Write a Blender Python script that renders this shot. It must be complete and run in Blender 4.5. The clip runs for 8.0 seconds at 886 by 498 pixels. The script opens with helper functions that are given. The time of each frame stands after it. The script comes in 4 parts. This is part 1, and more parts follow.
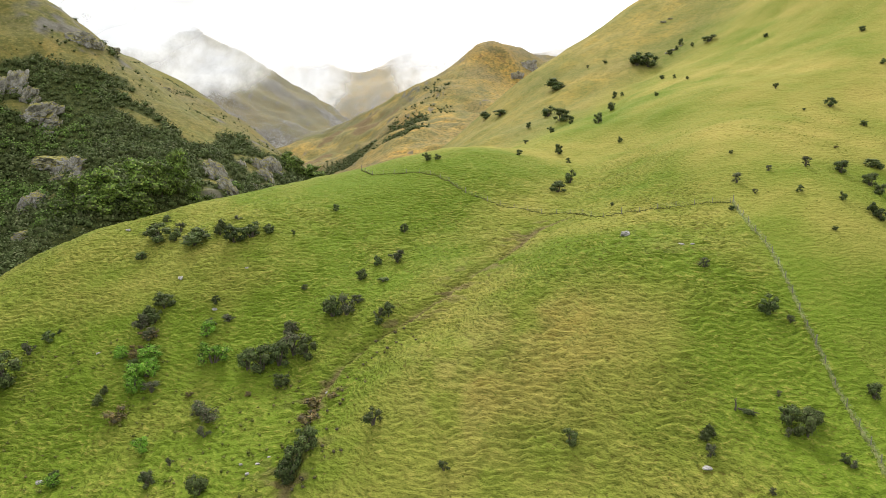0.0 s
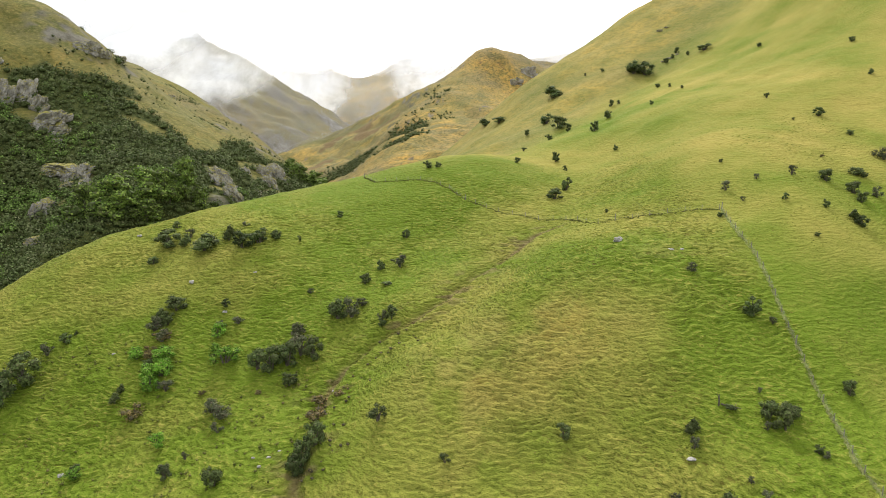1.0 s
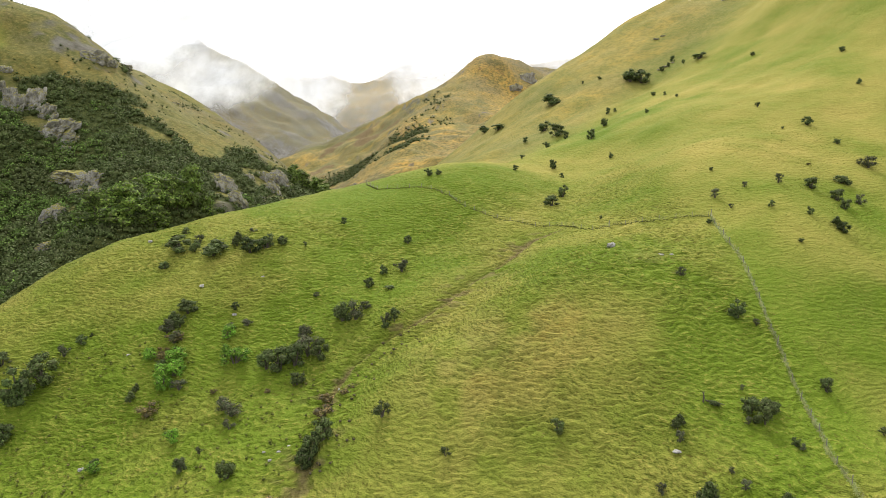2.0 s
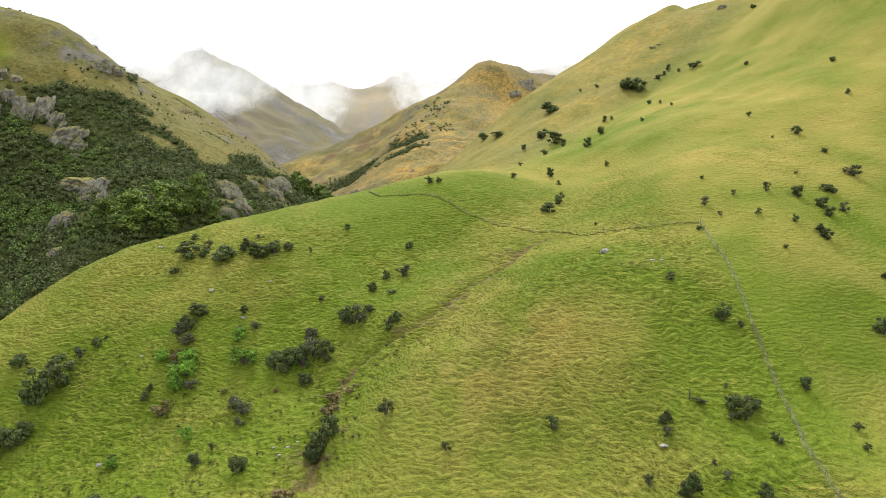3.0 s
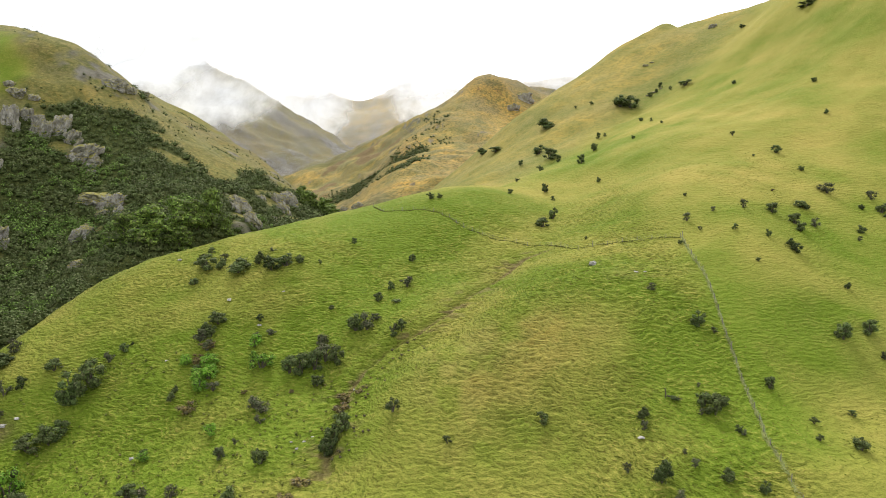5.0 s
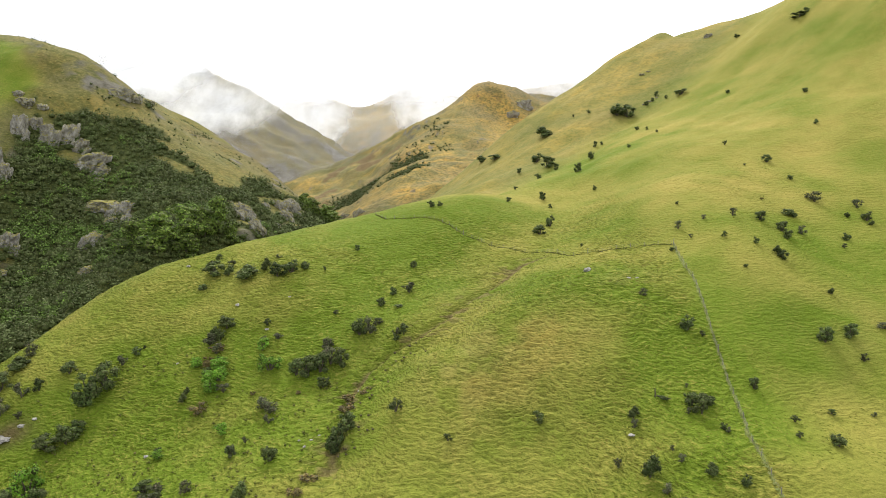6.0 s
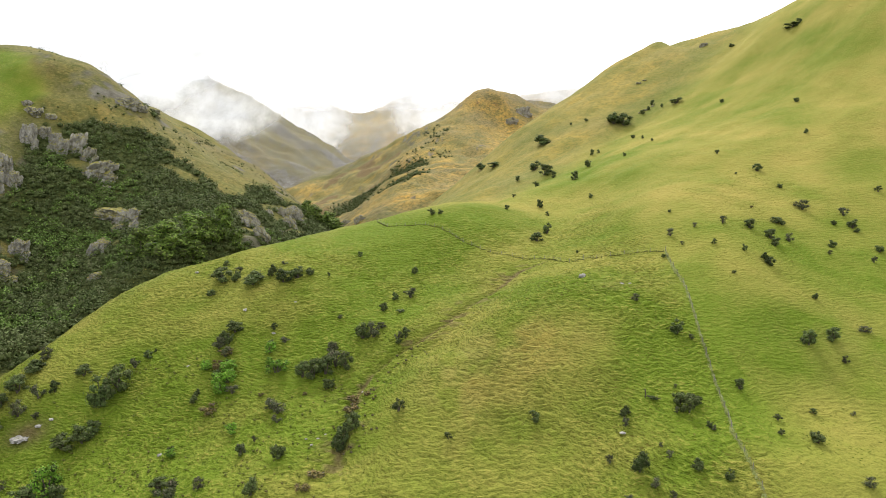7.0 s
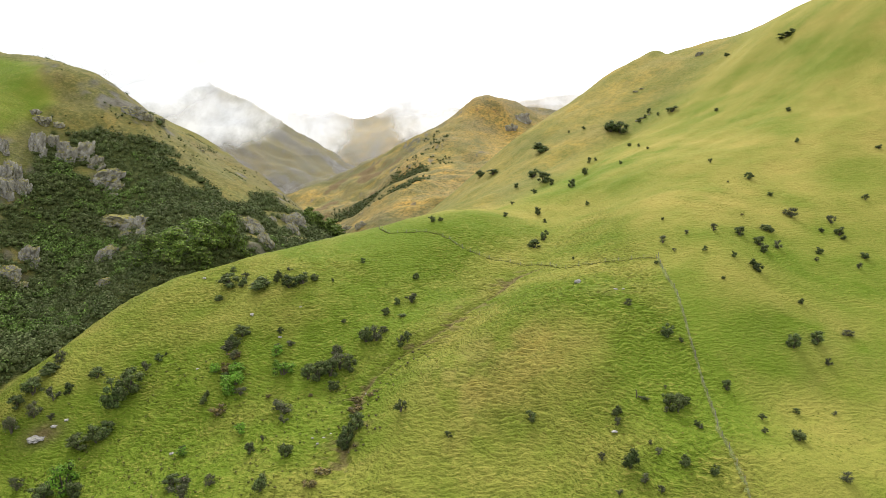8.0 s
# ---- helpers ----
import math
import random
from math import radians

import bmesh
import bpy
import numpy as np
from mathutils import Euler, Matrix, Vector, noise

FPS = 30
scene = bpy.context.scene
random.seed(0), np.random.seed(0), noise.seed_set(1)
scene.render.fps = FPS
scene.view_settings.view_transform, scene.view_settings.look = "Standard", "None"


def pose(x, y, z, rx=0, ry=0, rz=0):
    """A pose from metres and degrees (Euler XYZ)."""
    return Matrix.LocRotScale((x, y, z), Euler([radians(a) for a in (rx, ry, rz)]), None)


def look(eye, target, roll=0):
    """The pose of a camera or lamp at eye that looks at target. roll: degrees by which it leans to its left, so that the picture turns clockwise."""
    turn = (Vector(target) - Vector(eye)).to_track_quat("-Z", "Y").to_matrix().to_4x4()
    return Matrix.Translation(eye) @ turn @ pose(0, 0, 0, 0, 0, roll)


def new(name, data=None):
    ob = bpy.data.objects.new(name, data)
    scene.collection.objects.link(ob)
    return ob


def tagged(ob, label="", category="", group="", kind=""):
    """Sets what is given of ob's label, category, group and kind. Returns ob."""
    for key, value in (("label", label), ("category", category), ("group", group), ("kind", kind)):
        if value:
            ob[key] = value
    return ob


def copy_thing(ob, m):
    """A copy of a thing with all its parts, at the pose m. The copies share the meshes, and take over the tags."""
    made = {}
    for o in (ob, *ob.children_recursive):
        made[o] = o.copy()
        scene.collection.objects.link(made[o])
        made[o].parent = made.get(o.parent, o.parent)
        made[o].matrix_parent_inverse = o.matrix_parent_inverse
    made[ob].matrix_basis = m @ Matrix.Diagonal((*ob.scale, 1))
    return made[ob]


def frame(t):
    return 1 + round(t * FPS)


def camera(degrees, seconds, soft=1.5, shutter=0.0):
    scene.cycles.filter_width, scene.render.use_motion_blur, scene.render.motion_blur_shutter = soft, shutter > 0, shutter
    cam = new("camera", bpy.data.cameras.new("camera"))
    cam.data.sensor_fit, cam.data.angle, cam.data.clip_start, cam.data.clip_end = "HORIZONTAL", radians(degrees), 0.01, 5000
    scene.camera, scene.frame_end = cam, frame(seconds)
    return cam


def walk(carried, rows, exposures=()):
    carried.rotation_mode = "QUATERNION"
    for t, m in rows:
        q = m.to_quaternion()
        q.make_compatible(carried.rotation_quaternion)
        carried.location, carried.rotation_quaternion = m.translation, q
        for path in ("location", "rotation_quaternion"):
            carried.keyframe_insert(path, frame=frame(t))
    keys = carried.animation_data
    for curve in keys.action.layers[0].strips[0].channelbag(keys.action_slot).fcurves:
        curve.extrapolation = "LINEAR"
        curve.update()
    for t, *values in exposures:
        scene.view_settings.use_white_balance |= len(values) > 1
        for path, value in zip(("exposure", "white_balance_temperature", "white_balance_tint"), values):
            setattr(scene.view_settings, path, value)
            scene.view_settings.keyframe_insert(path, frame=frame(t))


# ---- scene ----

cam = camera(66.21, 8.0, soft=0.55)
PATH = [
    (0.0, (0.000, 0.000, 0.000), (0.000, 97.815, -20.791), -0.00),
    (0.5, (-0.099, -3.047, 0.679), (-0.087, 94.841, -19.761), -0.00),
    (1.0, (-0.191, -6.137, 1.376), (-0.161, 91.821, -18.727), -0.00),
    (1.5, (-0.277, -9.265, 2.087), (-0.228, 88.761, -17.685), -0.01),
    (2.0, (-0.358, -12.427, 2.811), (-0.291, 85.665, -16.628), -0.01),
    (2.5, (-0.435, -15.621, 3.548), (-0.353, 82.538, -15.552), -0.02),
    (3.0, (-0.512, -18.844, 4.296), (-0.417, 79.383, -14.453), -0.02),
    (3.5, (-0.589, -22.097, 5.055), (-0.483, 76.198, -13.332), -0.03),
    (4.0, (-0.671, -25.383, 5.823), (-0.553, 72.981, -12.188), -0.03),
    (4.5, (-0.759, -28.704, 6.599), (-0.627, 69.731, -11.025), -0.04),
    (5.0, (-0.854, -32.062, 7.381), (-0.705, 66.443, -9.847), -0.04),
    (5.5, (-0.956, -35.457, 8.168), (-0.787, 63.116, -8.661), -0.05),
    (6.0, (-1.065, -38.887, 8.957), (-0.871, 59.754, -7.473), -0.06),
    (6.5, (-1.176, -42.340, 9.747), (-0.954, 56.365, -6.290), -0.07),
    (7.0, (-1.282, -45.800, 10.536), (-1.033, 52.966, -5.118), -0.08),
    (7.5, (-1.374, -49.237, 11.322), (-1.103, 49.588, -3.959), -0.08),
    (8.0, (-1.437, -52.606, 12.105), (-1.159, 46.275, -2.813), -0.08),
]
EXPOSURES = [(0.0, 0.9), (8.0, 0.9)]
walk(cam, [(t, look(eye, target, roll)) for t, eye, target, roll in PATH], EXPOSURES)

# ---- light: a bright overcast sky ----
SUN_UP, SUN_ROUND = 41.0, 354.0
world = bpy.data.worlds.new("overcast_sky")
scene.world = world
world.use_nodes = True
wt = world.node_tree
sky = wt.nodes.new("ShaderNodeTexSky")
sky.sky_type, sky.sun_disc = "NISHITA", False
sky.sun_elevation, sky.sun_rotation = radians(SUN_UP), radians(SUN_ROUND)
sky.air_density, sky.dust_density, sky.ozone_density = 1.0, 6.0, 1.0
# cloud cover takes the blue out and evens the sky
grey = wt.nodes.new("ShaderNodeMix")
grey.data_type = "RGBA"
grey.inputs["Factor"].default_value = 0.82
grey.inputs["B"].default_value = (10.6, 10.7, 10.9, 1)
wt.links.new(sky.outputs["Color"], grey.inputs["A"])
back = wt.nodes["Background"]
back.inputs["Strength"].default_value = 0.105
wt.links.new(grey.outputs["Result"], back.inputs["Color"])

sun = new("sun", bpy.data.lights.new("sun", "SUN"))
sun.data.energy, sun.data.angle, sun.data.color = 2.3, radians(12), (1.0, 0.96, 0.9)
sun_way = Vector((math.sin(radians(SUN_ROUND)) * math.cos(radians(SUN_UP)), math.cos(radians(SUN_ROUND)) * math.cos(radians(SUN_UP)), math.sin(radians(SUN_UP))))
sun.matrix_world = look(sun_way * 900, (0, 0, 0))

# ---- materials ----
def material(name, roughness=0.9, gloss=0.12):
    m = bpy.data.materials.new(name)
    m.use_nodes = True
    p = m.node_tree.nodes["Principled BSDF"]
    p.inputs["Roughness"].default_value = roughness
    p.inputs["Specular IOR Level"].default_value = gloss
    return m, m.node_tree, p


def node(tree, kind, **given):
    n = tree.nodes.new(kind)
    for key, value in given.items():
        n.inputs[key.replace("_", " ")].default_value = value
    return n


def noise_at(tree, where, scale, detail=4.0, rough=0.55, distort=0.0):
    n = node(tree, "ShaderNodeTexNoise", Scale=scale, Detail=detail, Roughness=rough, Distortion=distort)
    tree.links.new(where, n.inputs["Vector"])
    return n.outputs["Fac"]


def span(tree, value, lo, hi, to_lo=0.0, to_hi=1.0):
    n = node(tree, "ShaderNodeMapRange")
    n.inputs["From Min"].default_value, n.inputs["From Max"].default_value = lo, hi
    n.inputs["To Min"].default_value, n.inputs["To Max"].default_value = to_lo, to_hi
    tree.links.new(value, n.inputs["Value"])
    return n.outputs["Result"]


def calc(tree, operation, a, b):
    n = tree.nodes.new("ShaderNodeMath")
    n.operation = operation
    for k, v in enumerate((a, b)):
        if isinstance(v, (int, float)):
            n.inputs[k].default_value = v
        else:
            tree.links.new(v, n.inputs[k])
    return n.outputs[0]


def mixed(tree, factor, a, b, kind="MIX"):
    n = tree.nodes.new("ShaderNodeMix")
    n.data_type, n.blend_type = "RGBA", kind
    for key, v in (("Factor", factor), ("A", a), ("B", b)):
        socket = [s for s in n.inputs if s.name == key and (key == "Factor" and s.type == "VALUE" or key != "Factor" and s.type == "RGBA")][0]
        if isinstance(v, (int, float)):
            socket.default_value = v
        elif isinstance(v, tuple):
            socket.default_value = (*v, 1)
        else:
            tree.links.new(v, socket)
    return [s for s in n.outputs if s.type == "RGBA"][0]


def bumped(tree, shader, high, strength, distance):
    b = node(tree, "ShaderNodeBump", Strength=strength, Distance=distance)
    tree.links.new(high, b.inputs["Height"])
    tree.links.new(b.outputs["Normal"], shader.inputs["Normal"])


def grass_material():
    m, t, p = material("grazed_grass", 0.95, 0.05)
    place = t.nodes.new("ShaderNodeNewGeometry").outputs["Position"]
    cover = t.nodes.new("ShaderNodeAttribute")
    cover.attribute_name = "cover"
    parts = t.nodes.new("ShaderNodeSeparateColor")
    t.links.new(cover.outputs["Color"], parts.inputs["Color"])
    dry, scrub, tan = parts.outputs["Red"], parts.outputs["Green"], parts.outputs["Blue"]
    bare = cover.outputs["Alpha"]
    trodden = t.nodes.new("ShaderNodeAttribute")
    trodden.attribute_name = "trodden"
    trodden = trodden.outputs["Fac"]
    # long along the contours, short up the slope
    squash = t.nodes.new("ShaderNodeVectorMath")
    squash.operation = "MULTIPLY"
    squash.inputs[1].default_value = (1.0, 1.0, 3.6)
    t.links.new(place, squash.inputs[0])
    along_slope = squash.outputs[0]
    wide = noise_at(t, place, 0.035, 4, 0.6)
    patch = noise_at(t, place, 0.16, 5, 0.6)
    tread = noise_at(t, along_slope, 1.0, 2, 0.5, 0.15)
    ripple = noise_at(t, along_slope, 2.4, 3, 0.65)
    tuft = noise_at(t, place, 0.95, 4, 0.7)
    blade = noise_at(t, place, 4.5, 3, 0.7)
    amount = calc(t, "ADD", dry, calc(t, "MULTIPLY", calc(t, "SUBTRACT", patch, 0.5), 0.55))
    amount = calc(t, "ADD", amount, calc(t, "MULTIPLY", calc(t, "SUBTRACT", wide, 0.5), 0.45))
    clamped = node(t, "ShaderNodeClamp")
    t.links.new(amount, clamped.inputs["Value"])
    colour = mixed(t, clamped.outputs[0], (0.104, 0.151, 0.013), (0.275, 0.233, 0.057))
    # thin lips of fresh or straw-tipped grass; treads between are browner, with shade painted in
    level = t.nodes.new("ShaderNodeAttribute")
    level.attribute_name = "level"
    wave = t.nodes.new("ShaderNodeMath")
    wave.operation = "SINE"
    t.links.new(calc(t, "MULTIPLY", level.outputs["Fac"], 2 * math.pi), wave.inputs[0])
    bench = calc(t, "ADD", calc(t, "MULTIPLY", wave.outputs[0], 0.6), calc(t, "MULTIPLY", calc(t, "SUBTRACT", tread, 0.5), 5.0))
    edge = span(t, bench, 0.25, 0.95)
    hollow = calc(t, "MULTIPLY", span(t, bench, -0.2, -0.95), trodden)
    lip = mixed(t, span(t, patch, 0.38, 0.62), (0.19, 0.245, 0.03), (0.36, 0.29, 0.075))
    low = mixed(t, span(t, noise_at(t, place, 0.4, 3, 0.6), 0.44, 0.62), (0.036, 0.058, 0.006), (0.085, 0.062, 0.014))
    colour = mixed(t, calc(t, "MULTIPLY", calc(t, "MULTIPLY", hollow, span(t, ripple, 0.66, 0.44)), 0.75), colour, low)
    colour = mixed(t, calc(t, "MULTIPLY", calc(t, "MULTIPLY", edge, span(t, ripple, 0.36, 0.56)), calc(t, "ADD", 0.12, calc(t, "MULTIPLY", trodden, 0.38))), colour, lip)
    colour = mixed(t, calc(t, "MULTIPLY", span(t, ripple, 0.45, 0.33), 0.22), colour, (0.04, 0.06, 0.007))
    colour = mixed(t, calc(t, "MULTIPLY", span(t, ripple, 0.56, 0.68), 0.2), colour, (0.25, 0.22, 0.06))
    mottle = noise_at(t, place, 0.07, 7, 0.68)
    russet = mixed(t, span(t, patch, 0.35, 0.65), (0.185, 0.122, 0.04), (0.15, 0.115, 0.04))
    golden = mixed(t, span(t, patch, 0.35, 0.65), (0.43, 0.24, 0.055), (0.35, 0.23, 0.065))
    russet = mixed(t, span(t, dry, 0.45, 0.9), russet, golden)
    russet = mixed(t, calc(t, "MULTIPLY", span(t, mottle, 0.50, 0.64), 0.75), russet, (0.10, 0.095, 0.034))
    russet = mixed(t, calc(t, "MULTIPLY", span(t, mottle, 0.44, 0.34), 0.8), russet, (0.155, 0.085, 0.045))
    russet = mixed(t, calc(t, "MULTIPLY", span(t, noise_at(t, place, 0.017, 6, 0.65), 0.42, 0.6), 0.75), russet, (0.13, 0.115, 0.075))
    russet = mixed(t, calc(t, "MULTIPLY", span(t, noise_at(t, place, 0.3, 6, 0.7), 0.46, 0.58), 0.8), russet, (0.055, 0.056, 0.024))
    russet = mixed(t, calc(t, "MULTIPLY", span(t, noise_at(t, along_slope, 0.5, 4, 0.7), 0.52, 0.66), 0.5), russet, (0.34, 0.27, 0.10))
    colour = mixed(t, tan, colour, russet)
    soil = mixed(t, span(t, tuft, 0.4, 0.62), (0.085, 0.052, 0.03), (0.17, 0.118, 0.066))
    scree = mixed(t, span(t, noise_at(t, place, 0.12, 8, 0.72), 0.40, 0.60), (0.075, 0.068, 0.058), (0.17, 0.158, 0.142))
    soil = mixed(t, span(t, tan, 0.35, 0.6), soil, scree)
    colour = mixed(t, bare, colour, soil)
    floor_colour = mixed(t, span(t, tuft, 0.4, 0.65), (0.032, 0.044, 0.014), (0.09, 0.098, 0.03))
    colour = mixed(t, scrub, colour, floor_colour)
    # small shadows under the tufts, multiplied into the colour as dark specks
    colour = mixed(t, calc(t, "MULTIPLY", span(t, blade, 0.60, 0.38), 0.4), colour, (0.45, 0.5, 0.4), "MULTIPLY")
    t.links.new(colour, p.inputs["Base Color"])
    high = calc(t, "ADD", calc(t, "MULTIPLY", calc(t, "ADD", calc(t, "MULTIPLY", bench, 0.16), calc(t, "MULTIPLY", tread, 0.3)), calc(t, "ADD", 0.35, calc(t, "MULTIPLY", trodden, 0.65))), calc(t, "MULTIPLY", ripple, 0.35))
    high = calc(t, "ADD", high, calc(t, "MULTIPLY", tuft, 0.15))
    bumped(t, p, high, 1.0, 0.6)
    return m


def leaf_material(name, dark, light, speck=None, rough=0.75):
    m, t, p = material(name, rough, 0.06)
    geo = t.nodes.new("ShaderNodeNewGeometry")
    info = t.nodes.new("ShaderNodeObjectInfo")
    one = geo.outputs["Random Per Island"]
    colour = mixed(t, one, dark, light)
    if speck:
        colour = mixed(t, span(t, one, 0.86, 0.9), colour, speck)
    shade = calc(t, "MULTIPLY", span(t, info.outputs["Random"], 0, 1, 0.75, 1.2), span(t, noise_at(t, geo.outputs["Position"], 0.24, 3, 0.6), 0.32, 0.68, 0.6, 1.45))
    n = t.nodes.new("ShaderNodeHueSaturation")
    t.links.new(colour, n.inputs["Color"])
    t.links.new(shade, n.inputs["Value"])
    drift = noise_at(t, geo.outputs["Position"], 0.11, 4, 0.65)
    t.links.new(mixed(t, span(t, drift, 0.38, 0.68, 0.0, 0.45), n.outputs["Color"], tuple(0.5 * c + 0.5 * d for c, d in zip(light, (0.10, 0.085, 0.04)))), p.inputs["Base Color"])
    return m


def bark_material():
    m, t, p = material("grey_bark", 0.9, 0.1)
    place = t.nodes.new("ShaderNodeTexCoord").outputs["Object"]
    t.links.new(mixed(t, noise_at(t, place, 6, 5), (0.05, 0.042, 0.03), (0.12, 0.105, 0.08)), p.inputs["Base Color"])
    bumped(t, p, noise_at(t, place, 14, 4), 0.6, 0.05)
    return m


def rock_material(name, dark, light, lichen, turf=0.0):
    m, t, p = material(name, 0.88, 0.2)
    geo = t.nodes.new("ShaderNodeNewGeometry")
    place = geo.outputs["Position"]
    streak = t.nodes.new("ShaderNodeVectorMath")
    streak.operation = "MULTIPLY"
    streak.inputs[1].default_value = (1.0, 1.0, 0.45)
    t.links.new(place, streak.inputs[0])
    n = noise_at(t, streak.outputs[0], 0.5, 7, 0.7, 0.5)
    colour = mixed(t, span(t, n, 0.34, 0.62), dark, light)
    colour = mixed(t, span(t, noise_at(t, place, 0.9, 5, 0.6), 0.54, 0.66, 0.0, 0.7), colour, lichen)
    cracks = node(t, "ShaderNodeTexVoronoi", Scale=0.8)
    cracks.feature = "DISTANCE_TO_EDGE"
    t.links.new(streak.outputs[0], cracks.inputs["Vector"])
    colour = mixed(t, span(t, cracks.outputs["Distance"], 0.05, 0.0, 0.0, 0.6), colour, (0.05, 0.05, 0.045))
    if turf:
        way = t.nodes.new("ShaderNodeSeparateXYZ")
        t.links.new(geo.outputs["True Normal"], way.inputs[0])
        grown = calc(t, "ADD", way.outputs["Z"], calc(t, "MULTIPLY", calc(t, "SUBTRACT", noise_at(t, place, 0.6, 4, 0.6), 0.5), 1.3))
        grass = mixed(t, noise_at(t, place, 0.7, 4, 0.7), (0.10, 0.115, 0.022), (0.30, 0.25, 0.06))
        colour = mixed(t, span(t, grown, 0.36, 0.6, 0.0, turf), colour, grass)
    t.links.new(colour, p.inputs["Base Color"])
    bumped(t, p, calc(t, "ADD", n, calc(t, "MULTIPLY", noise_at(t, place, 3.0, 5, 0.7), 0.3)), 1.0, 0.7)
    return m


def post_material():
    m, t, p = material("weathered_timber", 0.9, 0.15)
    place = t.nodes.new("ShaderNodeNewGeometry").outputs["Position"]
    t.links.new(mixed(t, noise_at(t, place, 9, 4), (0.12, 0.11, 0.085), (0.25, 0.235, 0.20)), p.inputs["Base Color"])
    return m


def wire_material():
    m, t, p = material("galvanised_wire", 0.5, 0.5)
    place = t.nodes.new("ShaderNodeNewGeometry").outputs["Position"]
    t.links.new(mixed(t, noise_at(t, place, 2, 3), (0.12, 0.12, 0.11), (0.22, 0.22, 0.20)), p.inputs["Base Color"])
    p.inputs["Metallic"].default_value = 0.6
    return m


def mist_material(name, scale, thick, low, high, seed):
    """Cloud vapour: white and thin, in wisps that fray towards the edges of the bank."""
    m = bpy.data.materials.new(name)
    m.use_nodes = True
    t = m.node_tree
    for n in list(t.nodes):
        t.nodes.remove(n)
    out = t.nodes.new("ShaderNodeOutputMaterial")
    where = t.nodes.new("ShaderNodeTexCoord")
    shift = node(t, "ShaderNodeVectorMath")
    shift.inputs[1].default_value = (seed * 31.0, seed * 17.0, seed * 5.0)
    t.links.new(where.outputs["Object"], shift.inputs[0])
    wisps = noise_at(t, shift.outputs[0], scale, 9, 0.6, 0.25)
    edge = t.nodes.new("ShaderNodeAttribute")
    edge.attribute_name = "edge"
    body = calc(t, "ADD", wisps, calc(t, "MULTIPLY", calc(t, "SUBTRACT", edge.outputs["Fac"], 0.5), 0.55))
    alpha = calc(t, "MULTIPLY", span(t, body, low, high), thick)
    alpha = calc(t, "MULTIPLY", alpha, span(t, edge.outputs["Fac"], 0.0, 0.25))
    white, through_light = node(t, "ShaderNodeBsdfDiffuse"), node(t, "ShaderNodeBsdfTranslucent")
    white.inputs["Color"].default_value = through_light.inputs["Color"].default_value = (0.90, 0.91, 0.93, 1)
    cloud = node(t, "ShaderNodeMixShader", Fac=0.3)
    t.links.new(white.outputs[0], cloud.inputs[1])
    t.links.new(through_light.outputs[0], cloud.inputs[2])
    clear = node(t, "ShaderNodeBsdfTransparent")
    last = node(t, "ShaderNodeMixShader")
    t.links.new(alpha, last.inputs["Fac"])
    t.links.new(clear.outputs[0], last.inputs[1])
    t.links.new(cloud.outputs[0], last.inputs[2])
    t.links.new(last.outputs[0], out.inputs["Surface"])
    return m


GRASS = grass_material()
# darker leaf colours for crown hearts: the shade inside is put into the colour
SHADED_HEART = leaf_material("shaded_heart", (0.022, 0.032, 0.012), (0.055, 0.07, 0.024))
SHADED_GREY_HEART = leaf_material("shaded_grey_heart", (0.045, 0.042, 0.024), (0.085, 0.075, 0.045))
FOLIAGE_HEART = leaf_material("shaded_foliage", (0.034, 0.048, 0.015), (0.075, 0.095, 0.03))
LEAF = {
    "d": leaf_material("dark_scrub_leaves", (0.034, 0.056, 0.018), (0.11, 0.15, 0.045), (0.09, 0.09, 0.045)),
    "g": leaf_material("grey_thorn_twigs", (0.03, 0.042, 0.02), (0.10, 0.115, 0.055), (0.16, 0.13, 0.10)),
    "b": leaf_material("fresh_green_leaves", (0.065, 0.15, 0.016), (0.17, 0.34, 0.032), (0.24, 0.30, 0.06)),
    "r": leaf_material("rusty_bracken_fronds", (0.075, 0.066, 0.022), (0.19, 0.155, 0.055), (0.23, 0.14, 0.06)),
    "t": leaf_material("small_tree_leaves", (0.026, 0.04, 0.014), (0.08, 0.105, 0.034), (0.10, 0.09, 0.05)),
}
WOOD_LEAF = leaf_material("bush_leaves", (0.042, 0.06, 0.02), (0.088, 0.118, 0.038), (0.10, 0.105, 0.048))
BROADLEAF = leaf_material("broadleaf_leaves", (0.06, 0.10, 0.022), (0.125, 0.20, 0.042), (0.16, 0.26, 0.05))
BEECH = leaf_material("beech_leaves", (0.055, 0.10, 0.02), (0.17, 0.25, 0.045), (0.19, 0.24, 0.055))
BARK = bark_material()
ROCK = rock_material("grey_schist", (0.13, 0.12, 0.10), (0.35, 0.335, 0.30), (0.22, 0.19, 0.085), 0.95)
STONE = rock_material("pale_stone", (0.20, 0.19, 0.17), (0.44, 0.42, 0.39), (0.30, 0.29, 0.22))
POST, WIRE = post_material(), wire_material()
TUSSOCK = leaf_material("tussock_blades", (0.12, 0.17, 0.018), (0.26, 0.26, 0.05), (0.34, 0.29, 0.08), 0.9)
RANK = leaf_material("rank_grass_blades", (0.065, 0.085, 0.016), (0.14, 0.145, 0.036), (0.15, 0.12, 0.05), 0.9)
PALE_GRASS = leaf_material("pale_grass_blades", (0.20, 0.24, 0.07), (0.32, 0.345, 0.125), (0.34, 0.31, 0.14), 0.9)

